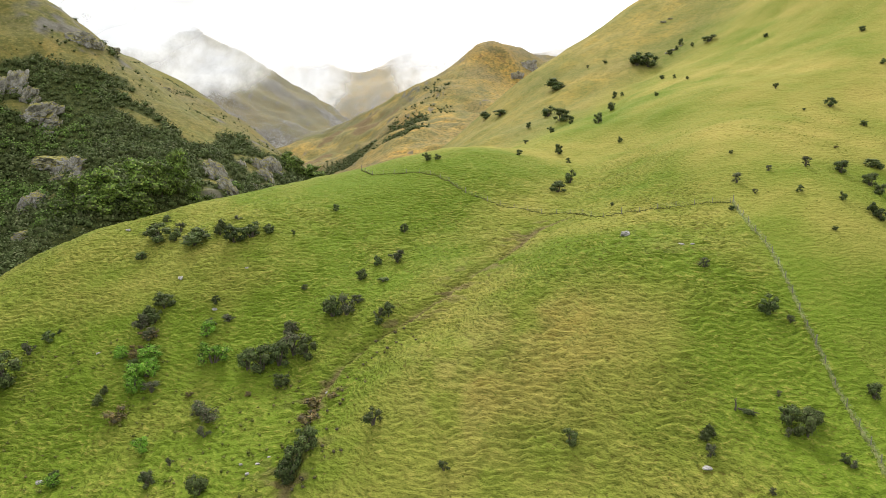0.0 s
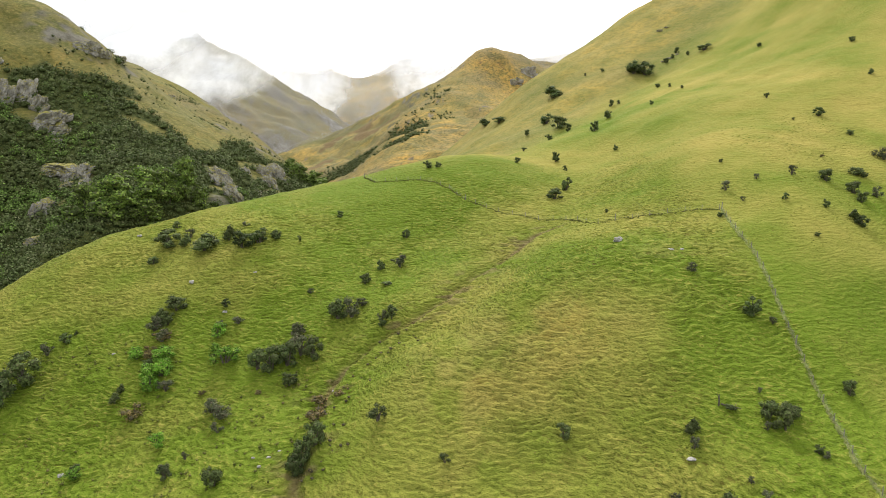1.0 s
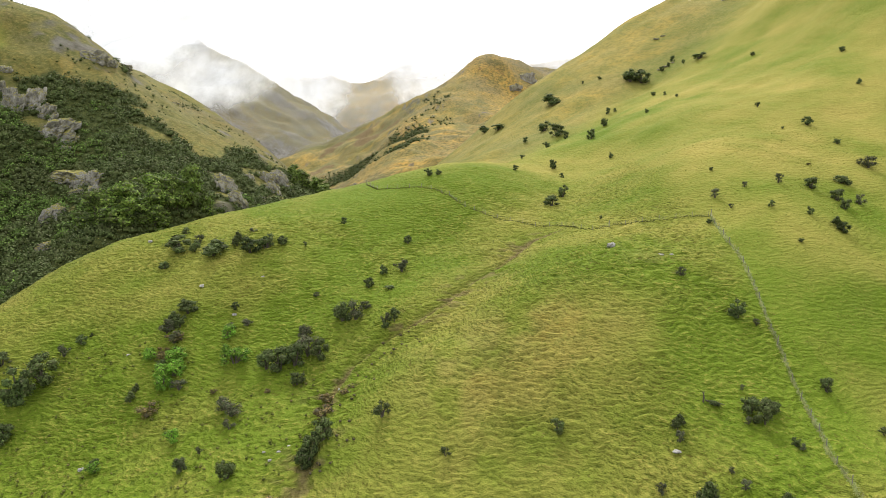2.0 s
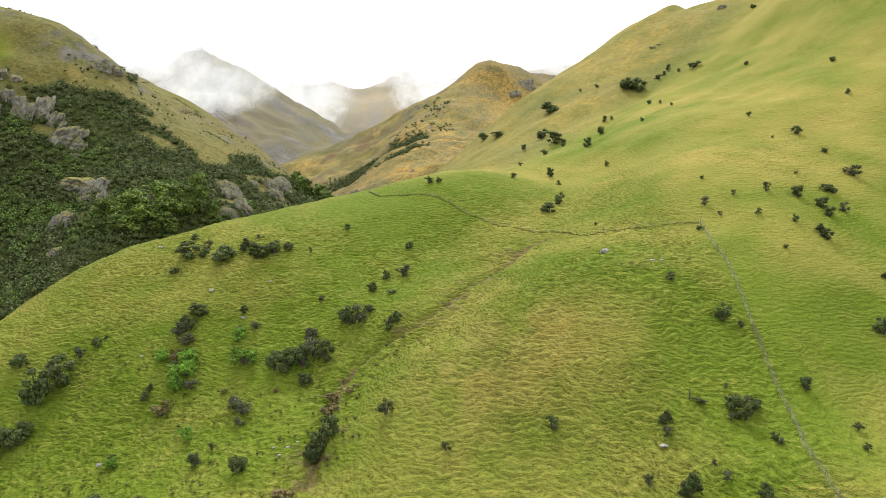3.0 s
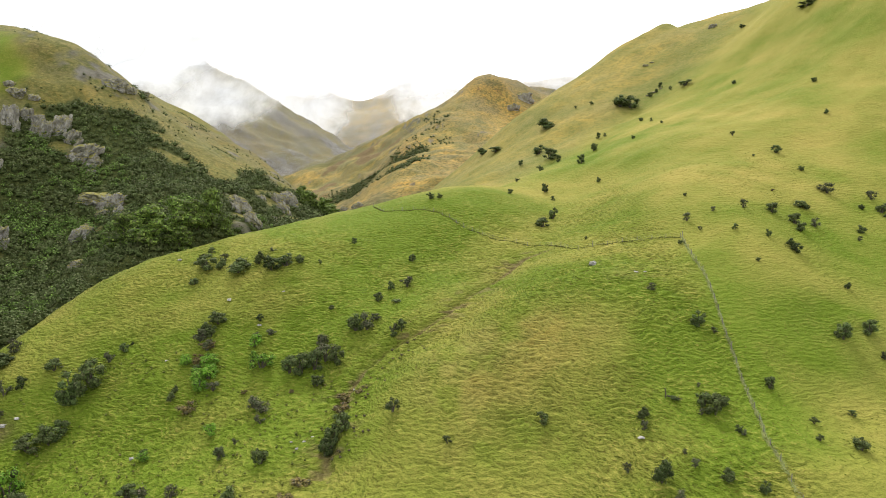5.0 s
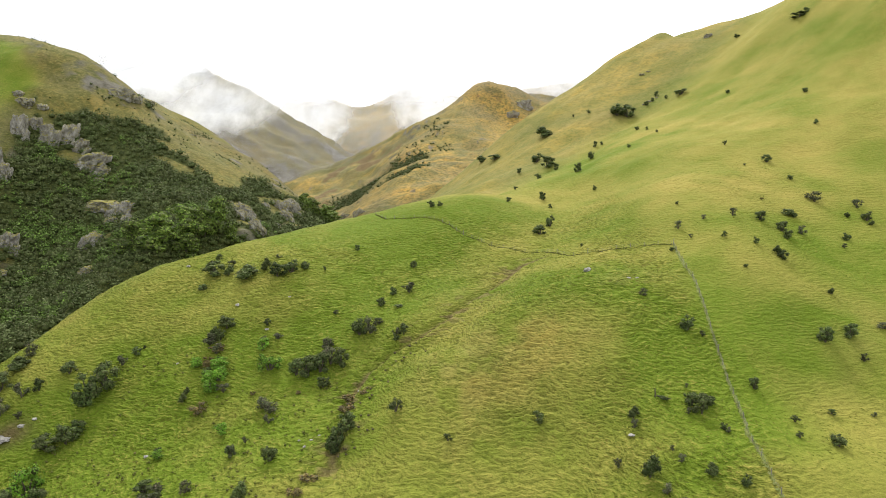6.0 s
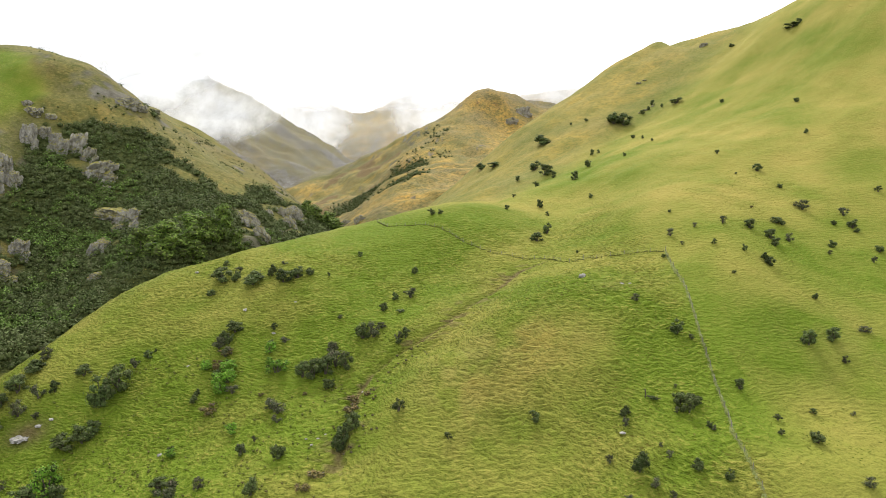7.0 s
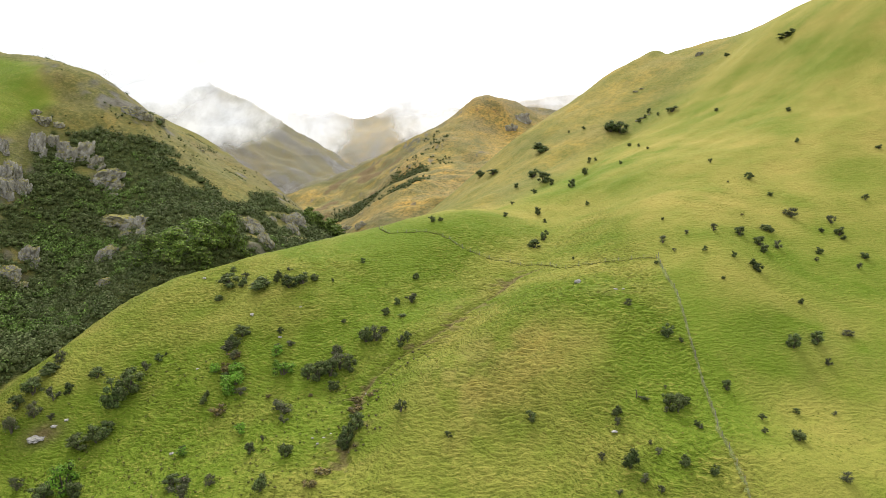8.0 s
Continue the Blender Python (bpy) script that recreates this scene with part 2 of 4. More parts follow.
# ---- the lie of the land, in metres ----
# A broad hillside with a finer relief of knoll, lobe and gully on it, as smooth surfaces over two wide lattices.
BROAD = (-190, 0, 66, [
    (-116, -98.3, -88.4, -82.4, -70.7, -56.7, -31.1, 1.6),
    (-104.4, -80.2, -66.3, -57.6, -48.5, -45.1, -23.4, 11.4),
    (-97.2, -61, -45.1, -33.4, -21.4, -33.2, -17.5, 23.2),
    (-100.1, -51.4, -34.3, -23.4, 1.4, -4.6, 2.5, 48),
    (-100.4, -40.1, -23.8, -25.9, 0.8, 21.9, 32.1, 82.2),
    (-109.4, -54.9, -31.7, -24.6, -0.7, 17.9, 55.5, 122.4),
    (-141.9, -98.4, -67.3, -23.1, 19.3, 23.1, 70.4, 151),
    (-179.8, -135, -88.5, -16.3, 43.5, 55, 70.5, 129.9),
    (-216, -167.3, -114.4, -48.8, 10.5, 93, 96.7, 114.7),
    (-250.2, -198.7, -144.2, -84, -22.3, 64.2, 91.9, 106.1),
    (-282.8, -229.5, -173.3, -112.2, -45.3, 29.5, 71.4, 95.2),
])
FINE = (-132, 62, 21, [
    (-3.3, -0.8, 2.3, 4.2, 4.5, 4.6, 2.3, -1.4, 5.5, 11.3, 4.5),
    (-2.8, -1.7, 0.1, 1.1, 1.2, 4, 3.9, -4.6, 1, 2.6, -7.9),
    (0.2, -0.6, -2.7, -4.3, -4.2, 0.8, 6.5, 1.1, 5.1, 2.4, 0.2),
    (8.4, 12.4, 3.6, 0.6, -0.3, -4.4, 3.7, 5.1, 7.5, 2.7, 4.8),
    (3.8, 12.7, 7.7, 6.1, 9.1, -2.9, -1.6, 1.2, 0.7, -3.8, 6.9),
    (-4.8, 14, 16.7, 9, 12.6, 1.1, -4.1, -3, -5.2, -4, 4.3),
    (-7.5, 10.1, 14.5, 8.9, 10.2, 4.5, 3.5, -0.5, -9.4, -5.7, 4),
    (-12.5, -0.1, 1.4, 1, 5, 6.5, 9.4, 6.5, -6.9, -9.3, -1.1),
    (-13.6, 2.5, 7.3, 2.3, 3.1, 6.6, 11, 8.8, -5.2, -10.7, -5.5),
])
# Other heights: a tilted base, and rises and hollows (x, y, rise, length, width, turn).
FAR_BANK = ((-55.53, -0.4007, -0.04183), [
    (-175, 840, -57.4, 79, 232, 0.36),
    (-164, 185, -58.0, 115, 52, 1.87),
    (-239, 392, 39.1, 108, 60, 2.38),
    (-75, 518, -36.6, 144, 40, 1.90),
    (-100, 355, 7.2, 123, 33, 3.02),
])
SPUR = ((-58.05, 0.3321, 0.02064), [
    (72, 1072, 48.0, 138, 60, 1.33),
    (-96, 1122, 68.0, 236, 374, 1.69),
    (-32, 626, 28.0, 429, 60, 1.54),
])
PEAK = ((-347.9, -0.5475, 0.1001), [
    (-545, 2156, -165.1, 273, 901, 1.34),
    (-456, 1753, 41.7, 351, 240, 1.79),
    (-441, 1163, 27.3, 901, 60, 1.97),
])
RANGE = ((-18.47, 0.07379, 0.05323), [
    (-291, 1861, -108.9, 126, 286, 1.17),
    (-479, 2703, 78.8, 238, 60, 3.10),
    (442, 2707, 62.4, 225, 100, 3.08),
    (-117, 2709, 69.2, 138, 140, 2.65),
])

# The stream gully between knoll and lobe, from its foot up to the saddle: x, y, depth, half width.
dep, wid = np.interp(range(11), [0, 3, 6, 10], [8.5, 8.0, 7.5, 6.0]), np.interp(range(11), [0, 3, 6, 10], [10, 10, 9, 8])
GULLY = [(x, y, d, w) for (x, y), d, w in zip([(-20.9, 86.6), (-20.0, 92.6), (-19.5, 101.3), (-18.6, 108.0), (-14.6, 115.8), (-8.8, 120.0), (-3.6, 121.5), (2.3, 128.2), (7.7, 135.8), (14.6, 148.2), (22.2, 158.9)], dep, wid)]
# the rim of the lobe on the gully's right bank, from its foot up
RIM = [(-21.4, 88.5), (-21.0, 96.0), (-20.9, 101.8), (-20.6, 107.4), (-19.1, 112.6), (-17.1, 116.7), (-12.4, 120.8), (-9.4, 123.1), (-6.2, 124.3), (-2.3, 127.5), (1.7, 130.6), (4.5, 135.1), (8.9, 140.5), (13.3, 143.1), (17.7, 150.7), (23.4, 160.7), (25.8, 161.6)]
# the crest of the near hill above the gorge: x, y, rise
BROW = [(-125, 146, 2.2), (-114, 157, 2.2), (-99, 172, 0.0), (-84, 185, 0.6), (-69, 197, 3.6), (-54, 207, 3.6), (-42, 214, 2.3), (-31, 219, 0.6), (-24, 222, 0.0)]
# a shallow swale that runs up the long slope
SWALE = [(37.5, 202.5, 1.0, 5), (47.7, 233.9, 1.8, 6), (55.2, 247.7, 2.2, 7), (77.3, 318.5, 2.6, 9), (104.5, 360.9, 2.6, 10), (137.2, 406.7, 1.5, 10)]


def bump_curve(u):
    a = np.minimum(np.abs(u), 2)
    return np.where(a < 1, (4 - 6 * a * a + 3 * a**3) / 6, (2 - a) ** 3 / 6)


def lattice(form, x, y):
    x0, y0, step, rows = form
    c = np.array(rows)
    high = np.zeros_like(x)
    for j in range(c.shape[0]):
        by = bump_curve((y - y0) / step - j)
        line = np.zeros_like(x)
        for i in range(c.shape[1]):
            line += c[j, i] * bump_curve((x - x0) / step - i)
        high += by * line
    return high


def landforms(form, x, y):
    (a, b, c), rises = form
    high = a + b * x + c * y
    for cx, cy, rise, long, wide, turn in rises:
        u = (x - cx) * math.cos(turn) + (y - cy) * math.sin(turn)
        v = (y - cy) * math.cos(turn) - (x - cx) * math.sin(turn)
        high = high + rise * np.exp(-((u / long) ** 2) - (v / wide) ** 2)
    return high


def blend_max(a, b, k):
    return 0.5 * (a + b + np.sqrt((a - b) ** 2 + k * k))


def hash_grid(i, j, seed):
    n = np.sin(i * 127.1 + j * 311.7 + seed * 74.7) * 43758.5453
    return n - np.floor(n)


def rough(x, y, size, seed=0):
    """Smooth random relief of that size, -1 to 1."""
    u, v = x / size, y / size
    i, j = np.floor(u), np.floor(v)
    s, t = u - i, v - j
    s, t = s * s * s * (s * (6 * s - 15) + 10), t * t * t * (t * (6 * t - 15) + 10)
    a, b = hash_grid(i, j, seed), hash_grid(i + 1, j, seed)
    c, d = hash_grid(i, j + 1, seed), hash_grid(i + 1, j + 1, seed)
    return 2 * (a + (b - a) * s + (c - a) * t + (a - b - c + d) * s * t) - 1


def rough3(x, y, z, seed=0):
    """Smooth random relief over three axes of unit size, -1 to 1."""
    k = np.floor(z)
    w = z - k
    w = w * w * (3 - 2 * w)
    low, high = rough(x + 37.7 * (k % 64), y + 11.3 * (k % 64), 1.0, seed), rough(x + 37.7 * ((k + 1) % 64), y + 11.3 * ((k + 1) % 64), 1.0, seed)
    return (low + (high - low) * w) / np.sqrt(1 - 2 * w * (1 - w))


def layered(x, y, size, octaves, seed=0):
    out, gain = 0, 1.0
    for k in range(octaves):
        out = out + gain * rough(x + 13.7 * k, y - 7.1 * k, size / 2**k, seed + k)
        gain *= 0.5
    return out


def step_up(v, lo, hi):
    t = np.clip((v - lo) / (hi - lo), 0, 1)
    return t * t * (3 - 2 * t)


def hillside(x, y):
    """The grazed hill with the knoll, out to the limits of its lattice."""
    cx, cy = np.clip(x, -250, 245), np.clip(y, 5, 590)
    high = lattice(BROAD, cx, cy) + lattice(FINE, cx, cy)
    return high + 0.5 * (x - cx) - 0.45 * np.maximum(y - cy, 0) - 0.3 * np.maximum(cy - y, 0)


def gully_depth(x, y, bed=GULLY):
    cut = np.zeros_like(x)
    for (ax, ay, ad, aw), (bx, by, bd, bw) in zip(bed, bed[1:]):
        dx, dy = bx - ax, by - ay
        t = np.clip(((x - ax) * dx + (y - ay) * dy) / (dx * dx + dy * dy), 0, 1)
        r = np.sqrt((x - ax - t * dx) ** 2 + (y - ay - t * dy) ** 2 + 16)
        cut = np.maximum(cut, (ad + (bd - ad) * t) * np.exp(-((r / (aw + (bw - aw) * t)) ** 0.95)))
    return cut


def signed_distance(x, y, line):
    """Distance from a line in plan, positive on its left."""
    far, side = np.full_like(x, 1e3), np.ones_like(x)
    for (ax, ay), (bx, by) in zip(line, line[1:]):
        dx, dy = bx - ax, by - ay
        t = np.clip(((x - ax) * dx + (y - ay) * dy) / (dx * dx + dy * dy), 0, 1)
        r = np.hypot(x - ax - t * dx, y - ay - t * dy)
        closer = r < far
        far = np.where(closer, r, far)
        side = np.where(closer, np.sign(dx * (y - ay) - dy * (x - ax)), side)
    return far * side


def rim_side(x, y):
    return signed_distance(x, y, RIM)


def brow_relief(x, y):
    """The rounded crest above the gorge, and the steep drop beyond it."""
    side = signed_distance(x, y, [(a, b) for a, b, _ in BROW])
    lift = np.interp(x, [a for a, _, _ in BROW], [c for _, _, c in BROW]) * np.exp(-((side / 13.0) ** 2))
    past = np.maximum(side - 5, 0)
    return lift - 0.8 * (np.sqrt(past * past + 36) - 6) * step_up(-x, 20, 34)


def gully_line(x, y):
    """Distance from the bed of the gully."""
    return np.abs(rim_side(x, y) - 1.8)


def rim_relief(x, y):
    """The lobe's grassy edge, and the trench below it on the knoll's side."""
    q = rim_side(x, y) + 0.5 * rough(x, y, 4.5, 12)
    edge = np.where(q < 0, np.exp(-((q / 5.0) ** 2)), np.exp(-((q / 1.0) ** 2)))
    ends = step_up(y, 80, 96) * (1 - 0.6 * step_up(y, 140, 165))
    return ends * (1.0 * edge - 1.2 * np.exp(-(((q - 2.4) / 1.7) ** 2)) * (0.75 + 0.4 * rough(x, y, 7, 13)))


def gorge_side(x, y):
    """How far a place lies on the near side of the gorge, for the far bank's foot."""
    return np.maximum(0, (x + 140) * 0.884 - (y - 150) * 0.467)


def surfaces(x, y):
    """The near hill, the far bank of the gorge, the spur, the cloudy peak and the range, each on its own."""
    near = hillside(x, y) - gully_depth(x, y) + rim_relief(x, y) + brow_relief(x, y) - gully_depth(x, y, SWALE)
    near = near + (0.8 * layered(x, y, 34, 3, 15) + 2.0 * layered(0.3 * (0.8 * x + 0.6 * y), 0.8 * y - 0.6 * x, 30, 3, 16)) * step_up(y + 0.4 * x, 210, 290)
    near = near + 2.5 * spot(x, y, 177, 530, 9, 30) - 3.2 * spot(x, y, 190, 532, 7, 30)
    bank = landforms(FAR_BANK, x, y) - 1.1 * gorge_side(x, y) - 0.5 * np.maximum(y - 800, 0)
    ribs = layered(0.8 * x + 0.6 * y, 0.8 * y - 0.6 * x, 60, 4, 5)
    bank = bank + ribs * np.clip((y - 180) / 80, 0, 1) * 4.6
    spur = landforms(SPUR, x, y) - 0.35 * np.maximum(500 - y, 0) + layered(0.8 * x + 0.6 * y, 0.5 * (0.8 * y - 0.6 * x), 70, 5, 9) * 9.0
    peak = landforms(PEAK, x, y) + 30 * np.exp(-(((x + 583) / 28) ** 2) - ((y - 1520) / 110) ** 2) - 1.3 * np.maximum(-592 - x, 0) - 0.6 * np.maximum(1120 - y, 0) - 0.8 * np.maximum(y - 1850, 0) + (layered(x, y, 220, 6, 21) - 1.2 * np.abs(layered(0.8 * x - 0.6 * y, 0.35 * (0.6 * x + 0.8 * y), 90, 4, 27)) + 0.5) * 13.0 + 5.0 * rough(x, y, 48, 28) + 3.0 * rough(x, y, 26, 29)
    ranges = landforms(RANGE, x, y) - 0.5 * np.maximum(1850 - y, 0) - 0.6 * np.maximum(y - 2850, 0) + layered(x, y, 320, 5, 31) * 22.0 - 14.0 * np.abs(layered(x, 0.4 * y, 130, 3, 35))
    return near, bank, spur, peak, ranges


def joined(near, bank, spur, peak, ranges, y):
    h = blend_max(blend_max(blend_max(blend_max(near, bank, 5.0), spur, 8.0), peak, 12.0), ranges, 20.0)
    return np.maximum(h, -130 + 0.02 * y)


def trodden_share(x, y):
    """Stock tracks show most on the steep face of the knoll, little on the slopes past the fences."""
    inside = (1 - step_up(x - 0.045 * (y - 100), 55, 62)) * (1 - step_up(y - 0.3 * x - 0.004 * x * x, 172, 210))
    return (0.35 + 0.65 * inside) * (0.7 + 0.3 * step_up(layered(x, y, 16, 2, 54), -0.5, 0.5))


def contour_level(x, y, z):
    """Counts the narrow benches that stock have trodden along the contours, with their wavering."""
    return z / 0.55 + 0.9 * rough(x, y, 3.3, 51) + 0.65 * rough(x, y, 1.5, 53)


def treads(x, y, z):
    """The benches in section: -1 in the treads, 1 on the grassy lips, broken into short lengths."""
    return 0.45 * np.sin(2 * math.pi * contour_level(x, y, z)) + 0.6 * rough3(x / 1.2, y / 1.2, z / 0.36, 55)


def fine_relief(x, y, z):
    near_land = np.clip(1.6 - np.hypot(x, y - 120) / 240, 0, 1)
    lumps_here = 0.30 * rough(x, y, 9, 3) + 0.12 * rough(x, y, 3.2, 4)
    return near_land * (lumps_here + 0.38 * trodden_share(x, y) * treads(x, y, z))


def height(x, y):
    x, y = np.asarray(x, float), np.asarray(y, float)
    z = joined(*surfaces(x, y), y)
    return z + fine_relief(x, y, z)


def graded(lo, hi, mid_lo, mid_hi, step, growth, low_growth):
    """Places along one axis: even steps in the middle, wider and wider towards both ends."""
    mid = list(np.arange(mid_lo, mid_hi + step, step))
    out, s, p = [], step, mid[-1]
    while p < hi:
        s = min(s * (1 + growth), 22)
        p += s
        out.append(p)
    low, s, p = [], step, mid[0]
    while p > lo:
        s = min(s * (1 + low_growth), 30)
        p -= s
        low.append(p)
    return np.array(low[::-1] + mid + out)


def grid_mesh(name, xs, ys, z):
    nx, ny = len(xs), len(ys)
    co = np.empty((ny, nx, 3), np.float32)
    co[..., 0], co[..., 1], co[..., 2] = xs[None, :], ys[:, None], z
    i = np.arange((ny - 1) * (nx - 1))
    a = (i // (nx - 1)) * nx + i % (nx - 1)
    quads = np.stack([a, a + 1, a + 1 + nx, a + nx], -1).astype(np.int32)
    me = bpy.data.meshes.new(name)
    me.vertices.add(nx * ny)
    me.vertices.foreach_set("co", co.ravel())
    me.loops.add(4 * len(quads))
    me.loops.foreach_set("vertex_index", quads.ravel())
    me.polygons.add(len(quads))
    me.polygons.foreach_set("loop_start", np.arange(len(quads), dtype=np.int32) * 4)
    me.polygons.foreach_set("use_smooth", np.ones(len(quads), bool))
    me.update()
    return me


def spot(x, y, cx, cy, rx, ry):
    return np.exp(-(((x - cx) / rx) ** 2) - ((y - cy) / ry) ** 2)


# Where the bush of the far bank ends, the sown paddock above it, and the bare ribs of rock in it, in plan.
BUSH_EDGE = [(-203, 318), (-200, 326), (-195, 333), (-183, 333), (-170, 338), (-160, 347), (-153, 343), (-141, 333), (-127, 323), (-117, 311), (-110, 321), (-113, 343), (-103, 354), (-94, 345), (-85, 363), (-72, 420), (-30, 420), (-40, 300), (-60, 200), (-100, 100), (-230, 100), (-230, 230), (-216, 262), (-205, 288), (-213, 306), (-210, 318)]
PADDOCK = [(-226, 288), (-221, 310), (-219, 336), (-226, 348), (-256, 377), (-282, 390), (-420, 500), (-420, 240), (-245, 275)]
RIBS = [
    [(-213, 306), (-207, 318), (-192, 315), (-180, 308), (-169, 301), (-162, 291), (-166, 289), (-175, 292), (-180, 297), (-197, 301), (-205, 300)],
    [(-166, 280), (-150, 283), (-140, 267), (-138, 256), (-143, 240), (-149, 238), (-151, 246), (-148, 258), (-156, 267)],
    [(-235, 292), (-219, 298), (-205, 289), (-196, 262), (-186, 250), (-178, 235), (-176, 222), (-188, 222), (-200, 240), (-215, 255), (-232, 262)],
    [(-109, 300), (-101, 301), (-92, 290), (-80, 262), (-79, 246), (-86, 246), (-94, 268)],
    [(-99, 322), (-90, 345), (-79, 345), (-73, 326), (-76, 300), (-84, 298), (-90, 310)],
]


def inside(x, y, outline, soft):
    """1 within an outline in plan, 0 outside, with an edge of that softness."""
    within, far = np.zeros(x.shape, bool), np.full(x.shape, 1e4)
    for (ax, ay), (bx, by) in zip(outline, outline[1:] + outline[:1]):
        if ay != by:
            within ^= ((ay > y) != (by > y)) & (x < (bx - ax) * (y - ay) / (by - ay) + ax)
        dx, dy = bx - ax, by - ay
        t = np.clip(((x - ax) * dx + (y - ay) * dy) / (dx * dx + dy * dy), 0, 1)
        far = np.minimum(far, np.hypot(x - ax - t * dx, y - ay - t * dy))
    return step_up(np.where(within, far, -far), -soft, soft)


def bush_share(x, y, near, bank):
    """Where native bush covers the far bank, its bare ribs, and the paddock above it."""
    on_bank = step_up(bank - near, 0.0, 6.0)
    wx, wy = x + 2.6 * layered(x, y, 12, 3, 46), y + 3.4 * layered(x, y, 13, 3, 47)
    ribs = np.max([inside(wx, wy, r, 2.0) for r in RIBS], axis=0)
    clearings = np.maximum(spot(wx, wy, -149, 336, 8, 5), np.maximum(spot(wx, wy, -140, 317, 12, 5), 0.9 * spot(wx, wy, -131, 327, 8, 4)))
    face = inside(wx, wy, BUSH_EDGE, 2.0) * (1 - step_up(clearings, 0.35, 0.6))
    patches = step_up(layered(x, y, 34, 3, 44) - 0.004 * (y - 330), 0.6, 0.8) * (1 - step_up(y, 372, 395)) * step_up(-x, 90, 110) * step_up(x, -222, -212)
    paddock = inside(x + 3.0 * layered(x, y, 14, 3, 49), y, PADDOCK, 6.0)
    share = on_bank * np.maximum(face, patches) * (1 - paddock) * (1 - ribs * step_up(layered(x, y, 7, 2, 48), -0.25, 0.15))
    return share, on_bank, paddock * on_bank, ribs * on_bank


XS = graded(-1900, 1900, -100, 95, 0.5, 0.022, 0.0145)
YS = graded(-700, 3400, 64, 205, 0.26, 0.0095, 0.05)
GX, GY = np.meshgrid(XS, YS)
near_z, bank_z, spur_z, peak_z, range_z = surfaces(GX, GY)
GB = joined(near_z, bank_z, spur_z, peak_z, range_z, GY)
GZ = GB + fine_relief(GX, GY, GB)
ground_mesh = grid_mesh("ground", XS, YS, GZ)

# ground cover, by place: dryness, bush floor, russet tussock, bare earth
bush, on_bank, paddock, ribs = bush_share(GX, GY, near_z, bank_z)
far_land = np.maximum(step_up(spur_z - np.maximum(near_z, bank_z), -6, 4), step_up(GY, 560, 640) * (1 - on_bank))
dry = 0.24 + 0.33 * step_up(GY + 0.5 * GX, 185, 250) - 0.14 * spot(GX, GY, 46, 92, 48, 34) + 0.12 * spot(GX, GY, 50, 165, 50, 26) + 0.08 * step_up(GX, 55, 75)
dry += 0.22 * spot(GX, GY, 22, 112, 16, 9) - 0.5 * spot(GX, GY, -8, 196, 28, 15) - 0.3 * spot(GX, GY, -60, 120, 48, 45) - 0.25 * np.clip(gully_depth(GX, GY, SWALE), 0, 1.4)
dry = dry * (1 - 0.7 * on_bank) + 0.6 * far_land * (1 - step_up(GY, 1000, 1150) * (1 - step_up(GY, 1750, 1900))) - 0.1 * paddock
dry += 0.30 * rough(GX, GY, 26, 61) + 0.22 * rough(GX, GY, 11, 62)
russet = 0.55 * spot(GX, GY, 15, 108, 20, 15) + 0.25 * spot(GX, GY, 17, 114, 12, 6) + 0.55 * spot(GX, GY, 46, 128, 10, 4) + 0.5 * spot(GX, GY, 3, 100, 8, 14) + 0.45 * spot(GX, GY, 12, 150, 12, 12) + 0.35 * spot(GX, GY, 90, 100, 18, 20)
russet = russet * step_up(layered(GX, GY, 7, 3, 63), -0.8, 0.4)
dry += 0.5 * russet
russet *= 0.3
tan = np.maximum(russet, np.maximum(0.93 * on_bank * (1 - paddock), 0.95 * far_land) * (0.85 + 0.15 * rough(GX, GY, 70, 64)))
tan = np.maximum(tan, 0.9 * step_up(GY, 900, 1150))
tan = np.maximum(tan, 0.42 * step_up(GY - 0.9 * GX, 238, 300) * (1 - on_bank))
def bands(x, y, lines, wide):
    """Nearness to any of the lines in plan, 1 on them."""
    near_line = np.zeros_like(x)
    wx, wy = x + 5 * layered(x, y, 22, 3, 76), y + 9 * layered(x, y, 26, 3, 77)
    for line in lines:
        for (ax, ay), (cx, cy) in zip(line, line[1:]):
            dx, dy = cx - ax, cy - ay
            t = np.clip(((wx - ax) * dx + (wy - ay) * dy) / (dx * dx + dy * dy), 0, 1)
            near_line = np.maximum(near_line, np.exp(-(((wx - ax - t * dx) / wide) ** 2) - ((wy - ay - t * dy) / (2.4 * wide)) ** 2))
    return near_line


# dark heath and reddish bracken in the folds of the spur
HEATH = [[(-23, 783), (-45, 808), (-67, 838)], [(-75, 698), (-90, 705), (-102, 713), (-126, 729)], [(-24, 632), (-37, 607), (-52, 626)], [(-67, 790), (-80, 740), (-75, 698)]]
BRACKEN = [[(-69, 967), (-80, 968), (-118, 974), (-132, 921), (-160, 854)], [(-111, 1003), (-157, 1048), (-166, 989)], [(-90, 850), (-120, 800), (-140, 760)]]
dark_fold, red_fold = bands(GX, GY, HEATH, 11.0), bands(GX, GY, BRACKEN, 13.0)
heath = far_land * (1 - step_up(GY, 1080, 1150)) * np.maximum(0.95 * step_up(dark_fold, 0.25, 0.6), 0.5 * step_up(layered(0.5 * (0.9 * GX - 0.4 * GY), 0.9 * GY + 0.4 * GX, 34, 5, 69) + 0.35 * step_up(-GX, 30, 90), 0.45, 0.8))
slope_y, slope_x = np.gradient(GZ, YS, XS)
bare = 0.85 * on_bank * step_up(0.6 * np.hypot(slope_x, slope_y) + 0.55 * layered(GX, 0.6 * GY, 24, 5, 66), 0.78, 0.95) * step_up(layered(GX, GY, 6, 3, 73), -0.5, 0.2) * (1 - paddock)
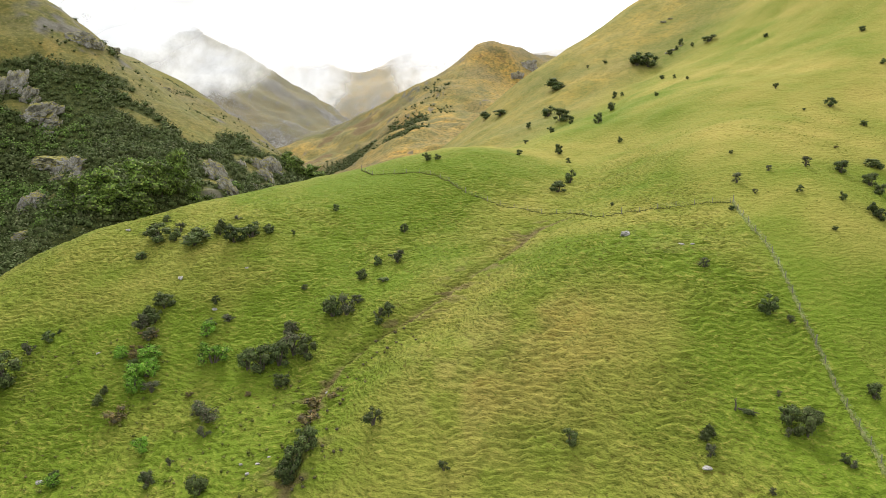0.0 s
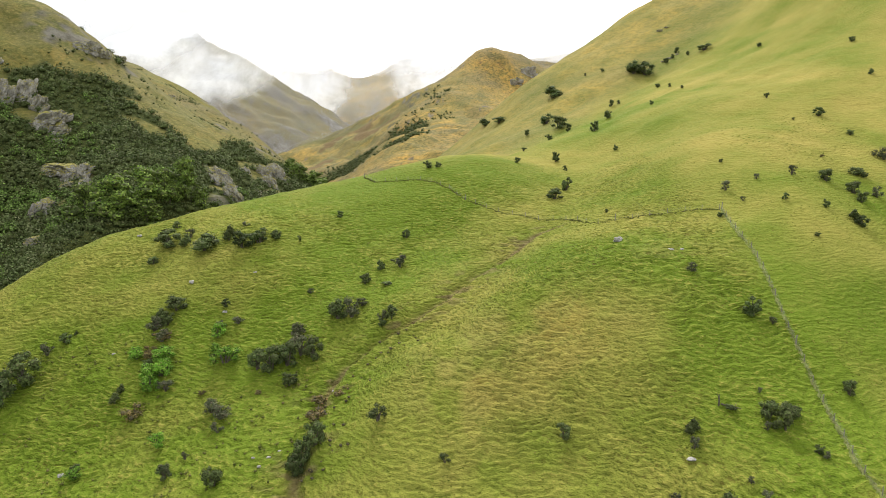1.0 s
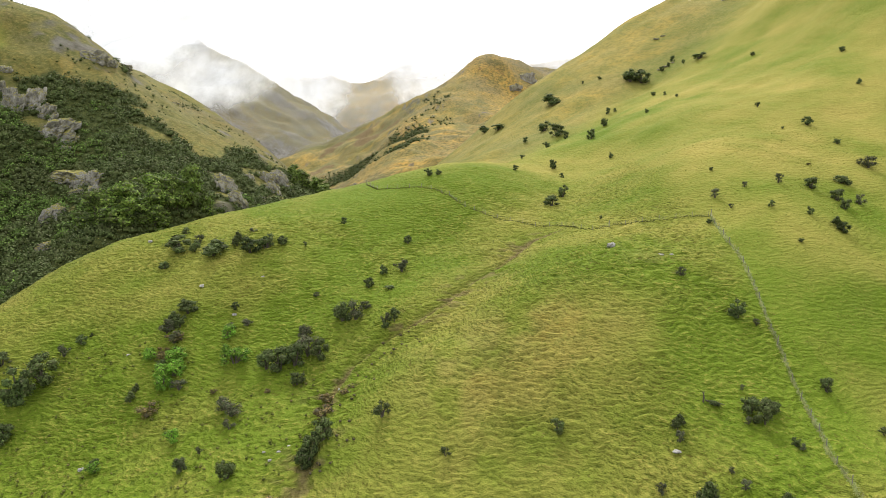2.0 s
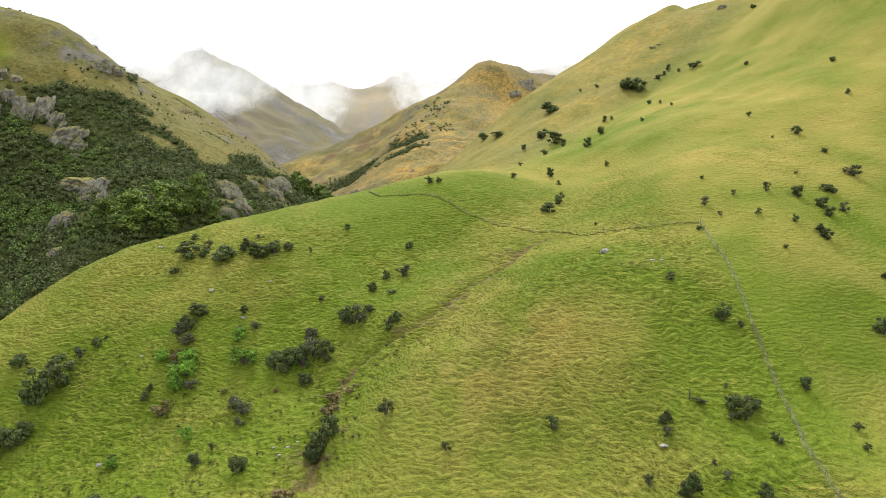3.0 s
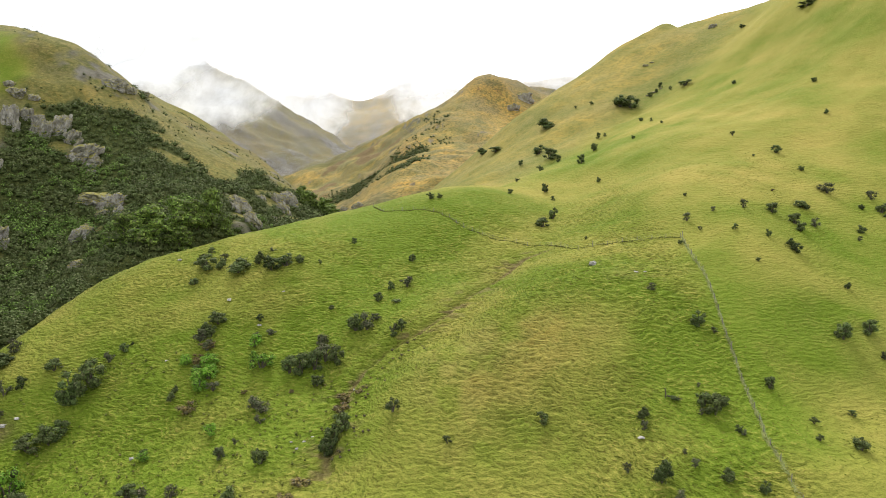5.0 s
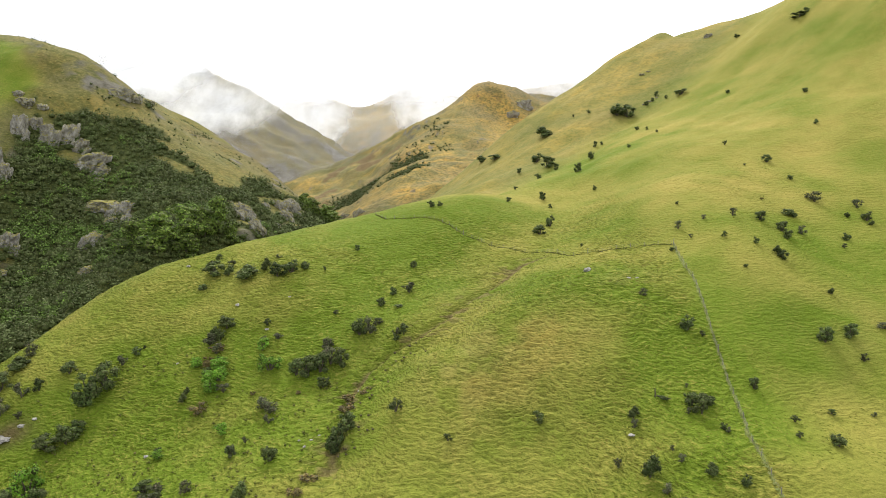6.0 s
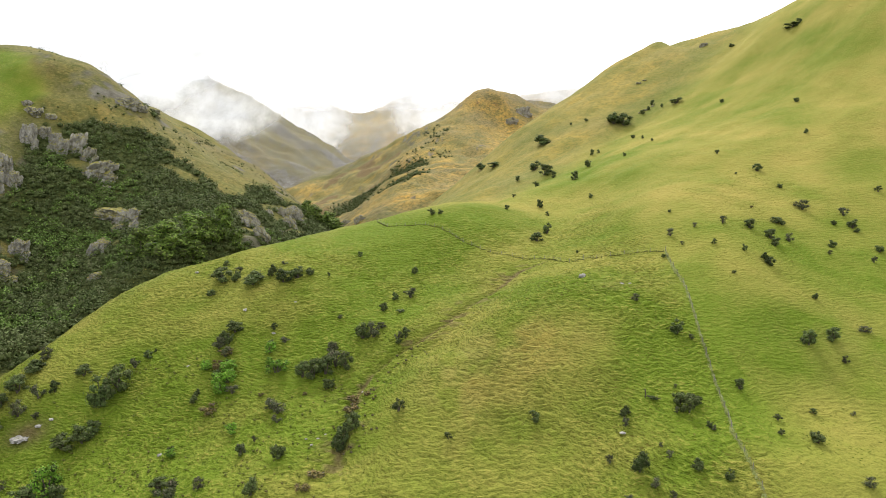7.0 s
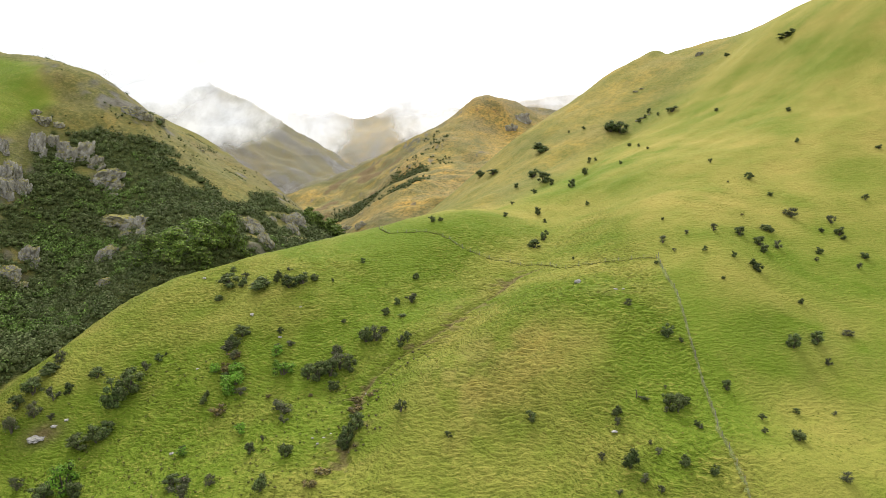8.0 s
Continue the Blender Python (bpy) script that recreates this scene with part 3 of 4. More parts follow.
bare = np.maximum(bare, 0.6 * ribs * step_up(layered(GX, GY, 7, 3, 74), 0.1, 0.6))
bed = gully_line(GX, GY)
bare = np.maximum(bare, 0.75 * np.exp(-((bed / 1.1) ** 2)) * step_up(rough(GX, GY, 6, 67), -0.9, -0.1))
bare = np.maximum(bare, 0.7 * np.exp(-((bed / 4.5) ** 2)) * step_up(rough(GX, 2.5 * GY, 3.5, 70), 0.25, 0.6))
bare = np.maximum(bare, 0.8 * spot(GX, GY, -103, 112, 5, 3))
bare = np.maximum(bare, step_up(GY, 1000, 1200) * (0.12 + 0.75 * step_up(layered(GX, GY, 90, 6, 68), -0.1, 0.6)) * (1 - 0.8 * step_up(GY, 1750, 1900)))
cover = ground_mesh.attributes.new("cover", "FLOAT_COLOR", "POINT")
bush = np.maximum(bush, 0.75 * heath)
reddish = step_up(red_fold + 0.25 * layered(GX, GY, 12, 3, 78), 0.25, 0.75) * far_land * (1 - heath)
tan = tan * (1 - 0.8 * reddish)
bare = np.maximum(bare, 0.85 * reddish)
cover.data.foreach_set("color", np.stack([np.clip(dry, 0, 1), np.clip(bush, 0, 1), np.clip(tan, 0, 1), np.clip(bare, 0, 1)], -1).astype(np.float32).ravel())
trod = ground_mesh.attributes.new("trodden", "FLOAT", "POINT")
trod.data.foreach_set("value", trodden_share(GX, GY).astype(np.float32).ravel())
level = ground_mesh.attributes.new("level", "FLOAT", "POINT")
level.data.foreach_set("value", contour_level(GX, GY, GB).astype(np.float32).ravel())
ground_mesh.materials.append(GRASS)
ground = tagged(new("ground", ground_mesh), "steep grazed hill country of green and straw-coloured grass", "hillside", kind="structure")


# ---- builders ----
rng = np.random.default_rng(7)


def mesh_of(name, verts, quads, mat, tris=None, smooth=False, heart=None):
    """A mesh from arrays of corners, four-sided faces and triangles."""
    me = bpy.data.meshes.new(name)
    quads = np.zeros((0, 4), np.int32) if quads is None else np.asarray(quads, np.int32)
    tris = np.zeros((0, 3), np.int32) if tris is None else np.asarray(tris, np.int32)
    me.vertices.add(len(verts))
    me.vertices.foreach_set("co", np.asarray(verts, np.float32).ravel())
    me.loops.add(quads.size + tris.size)
    me.loops.foreach_set("vertex_index", np.concatenate([quads.ravel(), tris.ravel()]).astype(np.int32))
    me.polygons.add(len(quads) + len(tris))
    starts = np.concatenate([np.arange(len(quads)) * 4, quads.size + np.arange(len(tris)) * 3]).astype(np.int32)
    me.polygons.foreach_set("loop_start", starts)
    if smooth:
        me.polygons.foreach_set("use_smooth", np.ones(len(starts), bool))
    me.update()
    me.materials.append(mat)
    if heart:
        me.materials.append(heart)
        me.polygons.foreach_set("material_index", (np.arange(len(starts)) >= len(quads)).astype(np.int32))
    return me


def turned(n):
    """n random turns, as two axes each."""
    a = rng.normal(size=(n, 3))
    a /= np.linalg.norm(a, axis=1)[:, None]
    b = np.cross(a, rng.normal(size=(n, 3)))
    b /= np.linalg.norm(b, axis=1)[:, None]
    return a, b


def leaf_quads(centres, sizes, slim=0.6, out=None):
    """Small folded sprays of leaves at the given centres, lying roughly across the given ways."""
    n = len(centres)
    a, b = turned(n)
    if out is not None:
        face = out + 0.5 * a
        a = np.cross(face, b)
        a /= np.linalg.norm(a, axis=1)[:, None] + 1e-6
        b = np.cross(face, a)
        b /= np.linalg.norm(b, axis=1)[:, None] + 1e-6
    s = np.asarray(sizes)[:, None]
    c = np.asarray(centres)
    up = np.cross(a, b) * s * 0.18
    v = np.stack([c - a * s, c + b * s * slim - up, c + a * s, c - b * s * slim + up], 1).reshape(-1, 3)
    return v, np.arange(4 * n).reshape(-1, 4)


ICO = bmesh.new()
bmesh.ops.create_icosphere(ICO, subdivisions=1, radius=1.0)
ICO_V = np.array([v.co[:] for v in ICO.verts])
ICO_F = np.array([[v.index for v in f.verts] for f in ICO.faces])
ICO.free()


def lumps(centres, radii, squash=0.8):
    """Uneven low lumps that fill the hearts of the crowns and stop the view through."""
    n, k = len(centres), len(ICO_V)
    wobble = 1 + rng.uniform(-0.28, 0.28, (n, k, 1))
    v = ICO_V[None] * wobble * np.asarray(radii)[:, None, None] * np.array([1, 1, squash]) + np.asarray(centres)[:, None]
    f = ICO_F[None] + (np.arange(n) * k)[:, None, None]
    return v.reshape(-1, 3), f.reshape(-1, 3)


def limb(bm, points, radii, sides=6):
    """A tapered, bent limb along the points."""
    rings = []
    for k, p in enumerate(points):
        way = (Vector(points[min(k + 1, len(points) - 1)]) - Vector(points[max(k - 1, 0)])).normalized()
        u = way.orthogonal().normalized()
        w = way.cross(u)
        rings.append([bm.verts.new(Vector(p) + radii[k] * (math.cos(q) * u + math.sin(q) * w)) for q in (2 * math.pi * i / sides for i in range(sides))])
    for r, s in zip(rings, rings[1:]):
        for i in range(sides):
            bm.faces.new((r[i], r[(i + 1) % sides], s[(i + 1) % sides], s[i]))
    bm.faces.new(rings[-1])


def part(name, me, parent, label=""):
    ob = new(name, me)
    ob.parent = parent
    return tagged(ob, label)


def bm_mesh(name, bm, mat, smooth=True):
    me = bpy.data.meshes.new(name)
    bm.to_mesh(me)
    bm.free()
    for f in me.polygons:
        f.use_smooth = smooth
    me.materials.append(mat)
    return me


SHRUB_KIND = {
    "d": ("shrub", "dense dark green scrub bush on the grazed slope", "shrub"),
    "g": ("thorn_bush", "open grey-green thorn bush with bare twigs showing", "bush"),
    "b": ("leafy_bush", "fresh bright green leafy bush among the grass", "bush"),
    "r": ("bracken_patch", "low rusty brown bracken and twig patch", "bracken"),
    "t": ("small_tree", "small dark tree on a bare forked trunk", "tree"),
}


def shrub(kind):
    """One bush of unit width and height at the origin: forked stems and a ragged crown."""
    name, label, category = SHRUB_KIND[kind]
    root = tagged(new(name), label, category, "shrubs scattered over the hillside")
    lobes = {"d": 17, "g": 14, "b": 15, "r": 15, "t": 12}[kind]
    low, top = {"d": (0.12, 0.82), "g": (0.2, 0.85), "b": (0.15, 0.8), "r": (0.1, 0.6), "t": (0.27, 0.82)}[kind]
    q, r = rng.uniform(0, 2 * math.pi, lobes), np.sqrt(rng.uniform(0.02, 1, lobes)) * 0.40
    z = rng.uniform(low, top, lobes)
    r *= np.sqrt(np.clip(1.15 - ((z - 0.38) / 0.62) ** 2, 0.15, 1))
    centres = np.stack([r * np.cos(q), r * np.sin(q), z], -1)
    radii = rng.uniform(0.08, 0.22, lobes)
    stems = bmesh.new()
    for c, big in zip(centres[: 7 if kind != "r" else 4], radii):
        foot = (c[0] * 0.08, c[1] * 0.08, -0.12)
        mid = (c[0] * 0.35 + rng.uniform(-0.04, 0.04), c[1] * 0.35 + rng.uniform(-0.04, 0.04), c[2] * 0.5)
        limb(stems, [foot, mid, tuple(c), tuple(c + np.array([c[0] * 0.3, c[1] * 0.3, big * 0.9]))], [0.035, 0.026, 0.014, 0.004], 5)
    part("trunk", bm_mesh("trunk", stems, BARK), root, "bare grey forked trunk")
    count = {"d": 120, "g": 95, "b": 110, "r": 80, "t": 110}[kind]
    pick = np.repeat(np.arange(lobes), count)
    way = rng.normal(size=(len(pick), 3))
    way /= np.linalg.norm(way, axis=1)[:, None]
    far = np.where(rng.uniform(0, 1, len(pick)) < 0.14, rng.uniform(1.15, 1.6, len(pick)), rng.uniform(0.5, 1.18, len(pick)))[:, None]
    spots = centres[pick] + way * far * radii[pick][:, None] * np.array([1.05, 1.05, 0.85])
    spots[:, 2] = np.maximum(spots[:, 2], 0.0)
    v, f = leaf_quads(spots, rng.uniform(0.02, 0.048, len(spots)), 0.62, way + 0.6 * (spots - np.array([0, 0, 0.35])))
    if kind in "dbrt":
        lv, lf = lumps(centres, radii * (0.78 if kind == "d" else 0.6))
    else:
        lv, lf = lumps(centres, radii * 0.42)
    crown = mesh_of("crown", np.concatenate([v, lv]), f, LEAF[kind], lf + len(v), heart={"d": SHADED_HEART, "t": SHADED_HEART, "b": FOLIAGE_HEART}.get(kind, SHADED_GREY_HEART))
    part("crown", crown, root)
    return root


def on_ground(x, y):
    return float(height(np.array([x]), np.array([y]))[0])


CREST = [
    (-70.2, 164.7, 6.3, 4.2, "d"),
    (-65.7, 163.5, 3.5, 3.1, "d"),
    (-59.2, 158.8, 7.4, 4, "d"),
    (-66.4, 169.2, 2.6, 2.6, "g"),
    (-72.3, 175.8, 2.1, 1.8, "d"),
    (-54, 161.9, 3.4, 3.8, "d"),
    (-49.3, 157.4, 5.3, 4, "d"),
    (-45.7, 159.1, 5.1, 4, "d"),
    (-42.2, 161.9, 2.7, 2.5, "d"),
    (-36.5, 163.1, 1.1, 1.4, "d"),
    (-51.5, 168.9, 2, 1.4, "g"),
    (-71.7, 157.3, 3, 1.9, "d"),
    (-47.6, 137.1, 1.9, 1.7, "d"),
    (-43.9, 132.9, 1.4, 3, "g"),
    (-28.6, 179.8, 1.8, 1.8, "d"),
    (-9.9, 168.9, 2, 2.6, "d"),
    (-10.6, 153.8, 2.6, 4.5, "g"),
    (-15.2, 153.1, 2.1, 2.6, "d"),
    (-18.2, 147, 2.3, 2.5, "d"),
    (-30.4, 143.6, 1.5, 1.2, "g"),
]
THICKET = [
    (-58.7, 137.8, 4.1, 3.1, "d"),
    (-59.3, 133.9, 3, 2.8, "d"),
    (-62, 133.1, 2.8, 3.9, "g"),
    (-58.7, 130, 3.9, 2.3, "r"),
    (-47.3, 131.9, 2.1, 1.6, "g"),
    (-30.3, 129.4, 3.4, 4.5, "g"),
    (-47, 129.3, 2.5, 3.4, "b"),
    (-43.9, 122.7, 4.9, 4.1, "b"),
    (-63.4, 126.7, 2.7, 2.7, "b"),
    (-60.2, 125.6, 3.1, 2.9, "r"),
    (-57, 125.5, 2.2, 4.4, "b"),
    (-57.5, 118.3, 3.2, 4.2, "b"),
    (-56, 121.2, 3.2, 3.9, "b"),
    (-54, 117.5, 3.1, 2.1, "g"),
    (-81.3, 133.3, 1.9, 3, "d"),
    (-80.2, 135.3, 0.9, 1.1, "d"),
    (-62.9, 117.9, 1.7, 2.1, "d"),
    (-63.1, 115.4, 1.9, 2.5, "d"),
    (-58.3, 112.1, 4.5, 3.2, "r"),
]
LOWER = [
    (-42.6, 109.4, 2.9, 2.6, "g"),
    (-40.1, 107.6, 4.3, 2.9, "g"),
    (-39.5, 103.5, 2.2, 2.1, "g"),
    (-45.1, 94, 2.2, 2.6, "g"),
    (-35.9, 89.7, 3, 3.3, "d"),
    (-62.6, 99.8, 1.3, 1.5, "d"),
    (-50.1, 103.4, 2.6, 2.6, "b"),
    (-62.7, 98.4, 2.4, 1.8, "b"),
    (-43.2, 97.9, 1.3, 1.3, "g"),
    (-46.1, 115.3, 1.6, 1, "r"),
    (-34.7, 113.2, 1.4, 1, "r"),
    (-18.9, 108.6, 2.2, 1.2, "r"),
]
HOLLOW = [
    (-36.6, 120.3, 3.6, 4.3, "d"),
    (-33.8, 120.1, 4.7, 4.7, "d"),
    (-30.8, 120.9, 4.9, 4.7, "d"),
    (-28.7, 123.6, 3.7, 5.4, "g"),
    (-25.7, 122.1, 3.7, 4.3, "d"),
    (-29.3, 114.9, 2.2, 3.5, "d"),
    (-22.6, 133.9, 4.2, 5.3, "d"),
    (-19.6, 133.4, 3.9, 5.1, "g"),
    (-17.9, 137.4, 1.7, 2.9, "g"),
    (-12.9, 130.1, 2, 2.3, "g"),
    (-10.8, 129.4, 2.5, 2.7, "d"),
    (-12.7, 127.7, 1.8, 1.6, "d"),
    (-13.1, 144.3, 2.5, 1, "d"),
    (-21.1, 96.2, 3.6, 4.5, "d"),
    (-23, 95.5, 3.5, 4.4, "d"),
    (-23.6, 92, 3.4, 3.7, "d"),
    (-21.9, 103.9, 4.8, 2.3, "r"),
    (-21.9, 109.4, 3.9, 2, "r"),
]
LOBE = [
    (-10.8, 96.6, 2.6, 3.7, "t"),
    (0.1, 86.9, 1.4, 2.1, "t"),
    (18.3, 89.6, 2.4, 2.6, "d"),
    (46.9, 118.9, 1.8, 1.8, "g"),
    (53.4, 106.5, 3.3, 3.3, "d"),
    (56, 104.5, 1.3, 1.3, "g"),
    (61.7, 143.8, 1.2, 1.2, "d"),
    (35.8, 84.9, 2.1, 2.9, "d"),
    (35.3, 82, 1.5, 2.1, "g"),
    (42.4, 87.4, 1.9, 0.8, "d"),
    (46.8, 84.8, 2.7, 3.4, "d"),
    (48, 82.3, 3.4, 3.6, "d"),
    (50.1, 85, 1.8, 3.4, "d"),
    (47.6, 89.9, 0.8, 1.1, "g"),
    (45.5, 82.4, 1.3, 1.2, "g"),
    (49.9, 76.9, 1.4, 1.4, "d"),
    (60.9, 89.5, 2.1, 2.6, "d"),
]
SLOPE_FOOT = [
    (82.3, 103.6, 3.2, 3.5, "d"),
    (88.6, 104.6, 3, 3.2, "d"),
    (87.8, 98, 1.6, 1.6, "g"),
    (97.7, 107.8, 2.8, 1.4, "g"),
    (64.6, 80.2, 1.2, 1.9, "t"),
    (62.3, 74.1, 1.1, 1.6, "t"),
    (74.1, 85, 1.4, 1, "d"),
    (68.1, 72.3, 2, 3.3, "d"),
    (81.8, 84.3, 1.2, 1, "g"),
    (70.2, 59.8, 1.6, 2.6, "g"),
    (34.9, 70.2, 3.7, 3.9, "d"),
    (36.4, 65.9, 1.9, 2.3, "g"),
    (30.6, 74.9, 1.4, 2, "g"),
    (40.4, 70.8, 1.5, 1.3, "g"),
    (43.9, 66.6, 1.9, 2.7, "d"),
    (48.3, 63, 1.8, 1.8, "d"),
    (39.8, 74, 0.9, 0.9, "g"),
    (50.3, 75.8, 1.1, 1.4, "g"),
    (38.5, 62.6, 1.6, 1.2, "g"),
    (31.6, 65.1, 1.5, 1, "g"),
    (92.2, 119.7, 1.5, 1.5, "d"),
]
SADDLE = [
    (36.6, 196, 3.6, 3.9, "d"),
    (31.9, 187.1, 4.4, 3.1, "d"),
    (-5, 209.6, 2.8, 2.4, "d"),
    (-1.6, 208.8, 2.1, 1.7, "d"),
    (40.4, 326.5, 2.1, 2.7, "d"),
    (45.6, 291, 2.9, 2.1, "d"),
    (39.2, 232.9, 2.3, 2.7, "d"),
    (24.6, 220.7, 2.2, 1.6, "d"),
    (31.5, 262.5, 1.1, 2.2, "t"),
    (40.6, 221.9, 1.5, 1.8, "d"),
    (60.4, 269.2, 3.5, 3.1, "d"),
    (52.1, 343.1, 6.7, 3.9, "d"),
    (54.7, 321.5, 6.8, 4.2, "d"),
    (57.4, 310.4, 2.5, 3, "d"),
    (25.9, 417, 8.2, 3.4, "d"),
    (33.2, 402.6, 8.5, 2.6, "d"),
    (63.6, 394.5, 11.5, 5.1, "d"),
    (41.7, 166.3, 1, 1, "d"),
]
HILL_TOP = [
    (108, 390.3, 8.8, 5.6, "d"),
    (113.5, 385.5, 8.1, 5.6, "d"),
    (73.6, 304.1, 3, 3, "d"),
    (82.1, 332.7, 2.4, 2.4, "d"),
    (85.4, 332.8, 1.6, 1.4, "d"),
    (60.5, 234.7, 1.5, 1.5, "d"),
    (87, 284.3, 1.8, 1.4, "d"),
    (105.4, 337.3, 2.2, 1.6, "d"),
    (106.8, 323.6, 1.3, 1.6, "d"),
    (105, 301, 1.2, 1, "d"),
    (127.1, 395.4, 2.5, 2.5, "d"),
    (136.7, 406.2, 2.6, 2.6, "d"),
    (138.7, 393.3, 1.6, 1.9, "d"),
    (132, 399.1, 1.9, 1.9, "d"),
    (145.2, 386.1, 7.4, 2.8, "d"),
    (155.8, 342.2, 2.2, 1.6, "d"),
    (110.7, 232.5, 1.5, 1.9, "t"),
    (168.3, 285.3, 2.3, 1.8, "d"),
    (93.6, 407.3, 2.6, 1.6, "d"),
    (84.6, 410.8, 1.7, 1.3, "d"),
]
RIGHT_SLOPE = [
    (117.4, 210.9, 3.4, 2.7, "d"),
    (117.5, 192.8, 2.2, 1.6, "d"),
    (150.6, 240.8, 1.9, 1.5, "d"),
    (108.8, 209, 1, 0.7, "d"),
    (71.7, 170.6, 1.1, 1, "d"),
    (74.5, 155.7, 1.6, 1.3, "g"),
    (82.9, 155.9, 2.1, 2.3, "g"),
    (90.8, 155.4, 3.4, 2.8, "d"),
    (102, 162.4, 3.5, 1.9, "d"),
    (98.8, 172.3, 1.1, 0.9, "r"),
    (67, 154.9, 2.1, 2.3, "g"),
    (68.2, 148, 1.2, 1, "g"),
    (75.7, 143.4, 1.4, 1.4, "d"),
    (82.3, 138.9, 1.6, 1.9, "d"),
    (75.1, 128, 1.1, 0.9, "d"),
    (94.8, 150.5, 3.3, 2.8, "d"),
    (94, 145.6, 2.4, 2.7, "d"),
    (86.1, 134.4, 2.5, 2.5, "d"),
    (86.7, 132.6, 2.5, 2.2, "d"),
]
RIGHT_EDGE = [
    (113, 150.1, 2.4, 2.1, "d"),
    (109, 144.2, 1.3, 1.3, "g"),
    (125.2, 147.4, 2.4, 2, "d"),
    (119.8, 141.1, 1.6, 2, "g"),
    (125.4, 161.8, 3.2, 2.9, "d"),
    (127, 169.8, 3, 2.6, "g"),
    (121.2, 164.1, 1.5, 1.1, "d"),
    (125.3, 159, 1.8, 1.4, "d"),
    (116.1, 174.2, 3, 4.2, "g"),
    (114.9, 176.6, 1.9, 1.5, "g"),
    (147.3, 185.2, 2, 2.8, "t"),
    (175.1, 223.9, 2.7, 1.8, "d"),
    (213.2, 385.4, 9.2, 2.5, "d"),
    (216.1, 383.2, 3.5, 2.1, "d"),
    (201.6, 444.4, 3.6, 2, "d"),
    (120.9, 164.6, 1.5, 1.3, "d"),
    (100.6, 150.8, 2.4, 2.4, "g"),
    (103.4, 161.2, 1.8, 1.4, "d"),
]
GORGE_LIP = [
    (-91.3, 107.1, 5.1, 3.4, "d"),
    (-87.6, 108.3, 5.1, 4.2, "d"),
    (-85.8, 110.5, 3.4, 3.4, "d"),
    (-96.5, 128.2, 4.1, 2.8, "d"),
    (-112.3, 132, 6.4, 3.2, "d"),
    (-114.8, 121, 4.5, 3.6, "d"),
    (-112.5, 125, 5.5, 4.3, "d"),
    (-105, 121.3, 3.6, 3.9, "g"),
    (-101.7, 123, 2.7, 3, "d"),
    (-107.9, 116.9, 3.5, 4.4, "g"),
    (-102.7, 115.4, 2.1, 1.8, "g"),
    (-112, 113.6, 4.4, 4.4, "g"),
    (-111.8, 137, 3.3, 4.2, "g"),
    (-87.3, 118.9, 6.9, 7.5, "d"),
    (-84.5, 123, 6.1, 6.1, "d"),
    (-83.7, 129.9, 2.8, 2.8, "g"),
]
NEAR_FOOT = [
    (-87.7, 92.4, 6.4, 6.4, "b"),
    (-92.1, 92, 5.1, 3.9, "d"),
    (-101, 97, 3.4, 3.2, "g"),
    (-59.7, 85.5, 2.4, 4.9, "d"),
    (-56, 80.8, 4.7, 4.7, "g"),
    (-51.1, 83.9, 2.2, 3.1, "g"),
    (-38.8, 78.6, 3.5, 4, "d"),
    (-45.3, 94, 2.3, 2.3, "d"),
    (-63.2, 100, 1.2, 1.6, "d"),
    (-83.7, 89.7, 3.8, 3.8, "d"),
    (-28.7, 78.1, 3.5, 2.3, "r"),
    (-26.8, 83.6, 3.6, 1.9, "r"),
]
CHAIN = [
    (-60.9, 135.4, 3, 2.9, "d"),
    (-61.9, 132.8, 3.6, 3.3, "g"),
    (-59.2, 129.7, 3.5, 2.8, "g"),
    (-60.5, 127.1, 2.9, 2.4, "r"),
    (-57.4, 124.1, 3.4, 2.9, "b"),
    (-56.1, 121.7, 3.6, 2.7, "b"),
    (-58.3, 120.6, 3.3, 2.8, "b"),
    (-63.1, 126.3, 2, 1.6, "b"),
    (-59.7, 123.3, 2.5, 2, "d"),
    (-60.3, 138.8, 2.8, 2, "d"),
]

spots_by_kind = {}
for area in (CREST, THICKET, LOWER, HOLLOW, LOBE, SLOPE_FOOT, SADDLE, HILL_TOP, RIGHT_SLOPE, RIGHT_EDGE, GORGE_LIP, NEAR_FOOT, CHAIN):
    for x, y, wide, tall, kind in area:
        spots_by_kind.setdefault((kind, int(rng.integers(0, 5))), []).append((x, y, wide, tall))
for (kind, variant), spots in spots_by_kind.items():
    first = shrub(kind)
    poses = []
    for x, y, wide, tall in spots:
        wide, tall = max(wide, 0.85 * tall), min(tall, 1.1 * wide)
        if kind == "b":
            wide, tall = wide * 1.15, tall * 1.1
        if y > 230:
            wide, tall = wide * 1.1, tall * 1.3
        m = Matrix.LocRotScale((x, y, on_ground(x, y) - 0.05 * tall), Euler((0, 0, rng.uniform(0, 6.28))), (wide * 1.12, wide * rng.uniform(0.9, 1.15), tall * 1.15))
        poses.append(m)
    for m in poses[1:]:
        copy_thing(first, m)
    first.matrix_basis = poses[0]


# ---- the far bank: bush, trees and outcrops ----
def scatter(x0, x1, y0, y1, apart):
    xs, ys = np.meshgrid(np.arange(x0, x1, apart), np.arange(y0, y1, apart))
    xs, ys = xs.ravel(), ys.ravel()
    return xs + rng.uniform(-0.5, 0.5, len(xs)) * apart, ys + rng.uniform(-0.5, 0.5, len(ys)) * apart


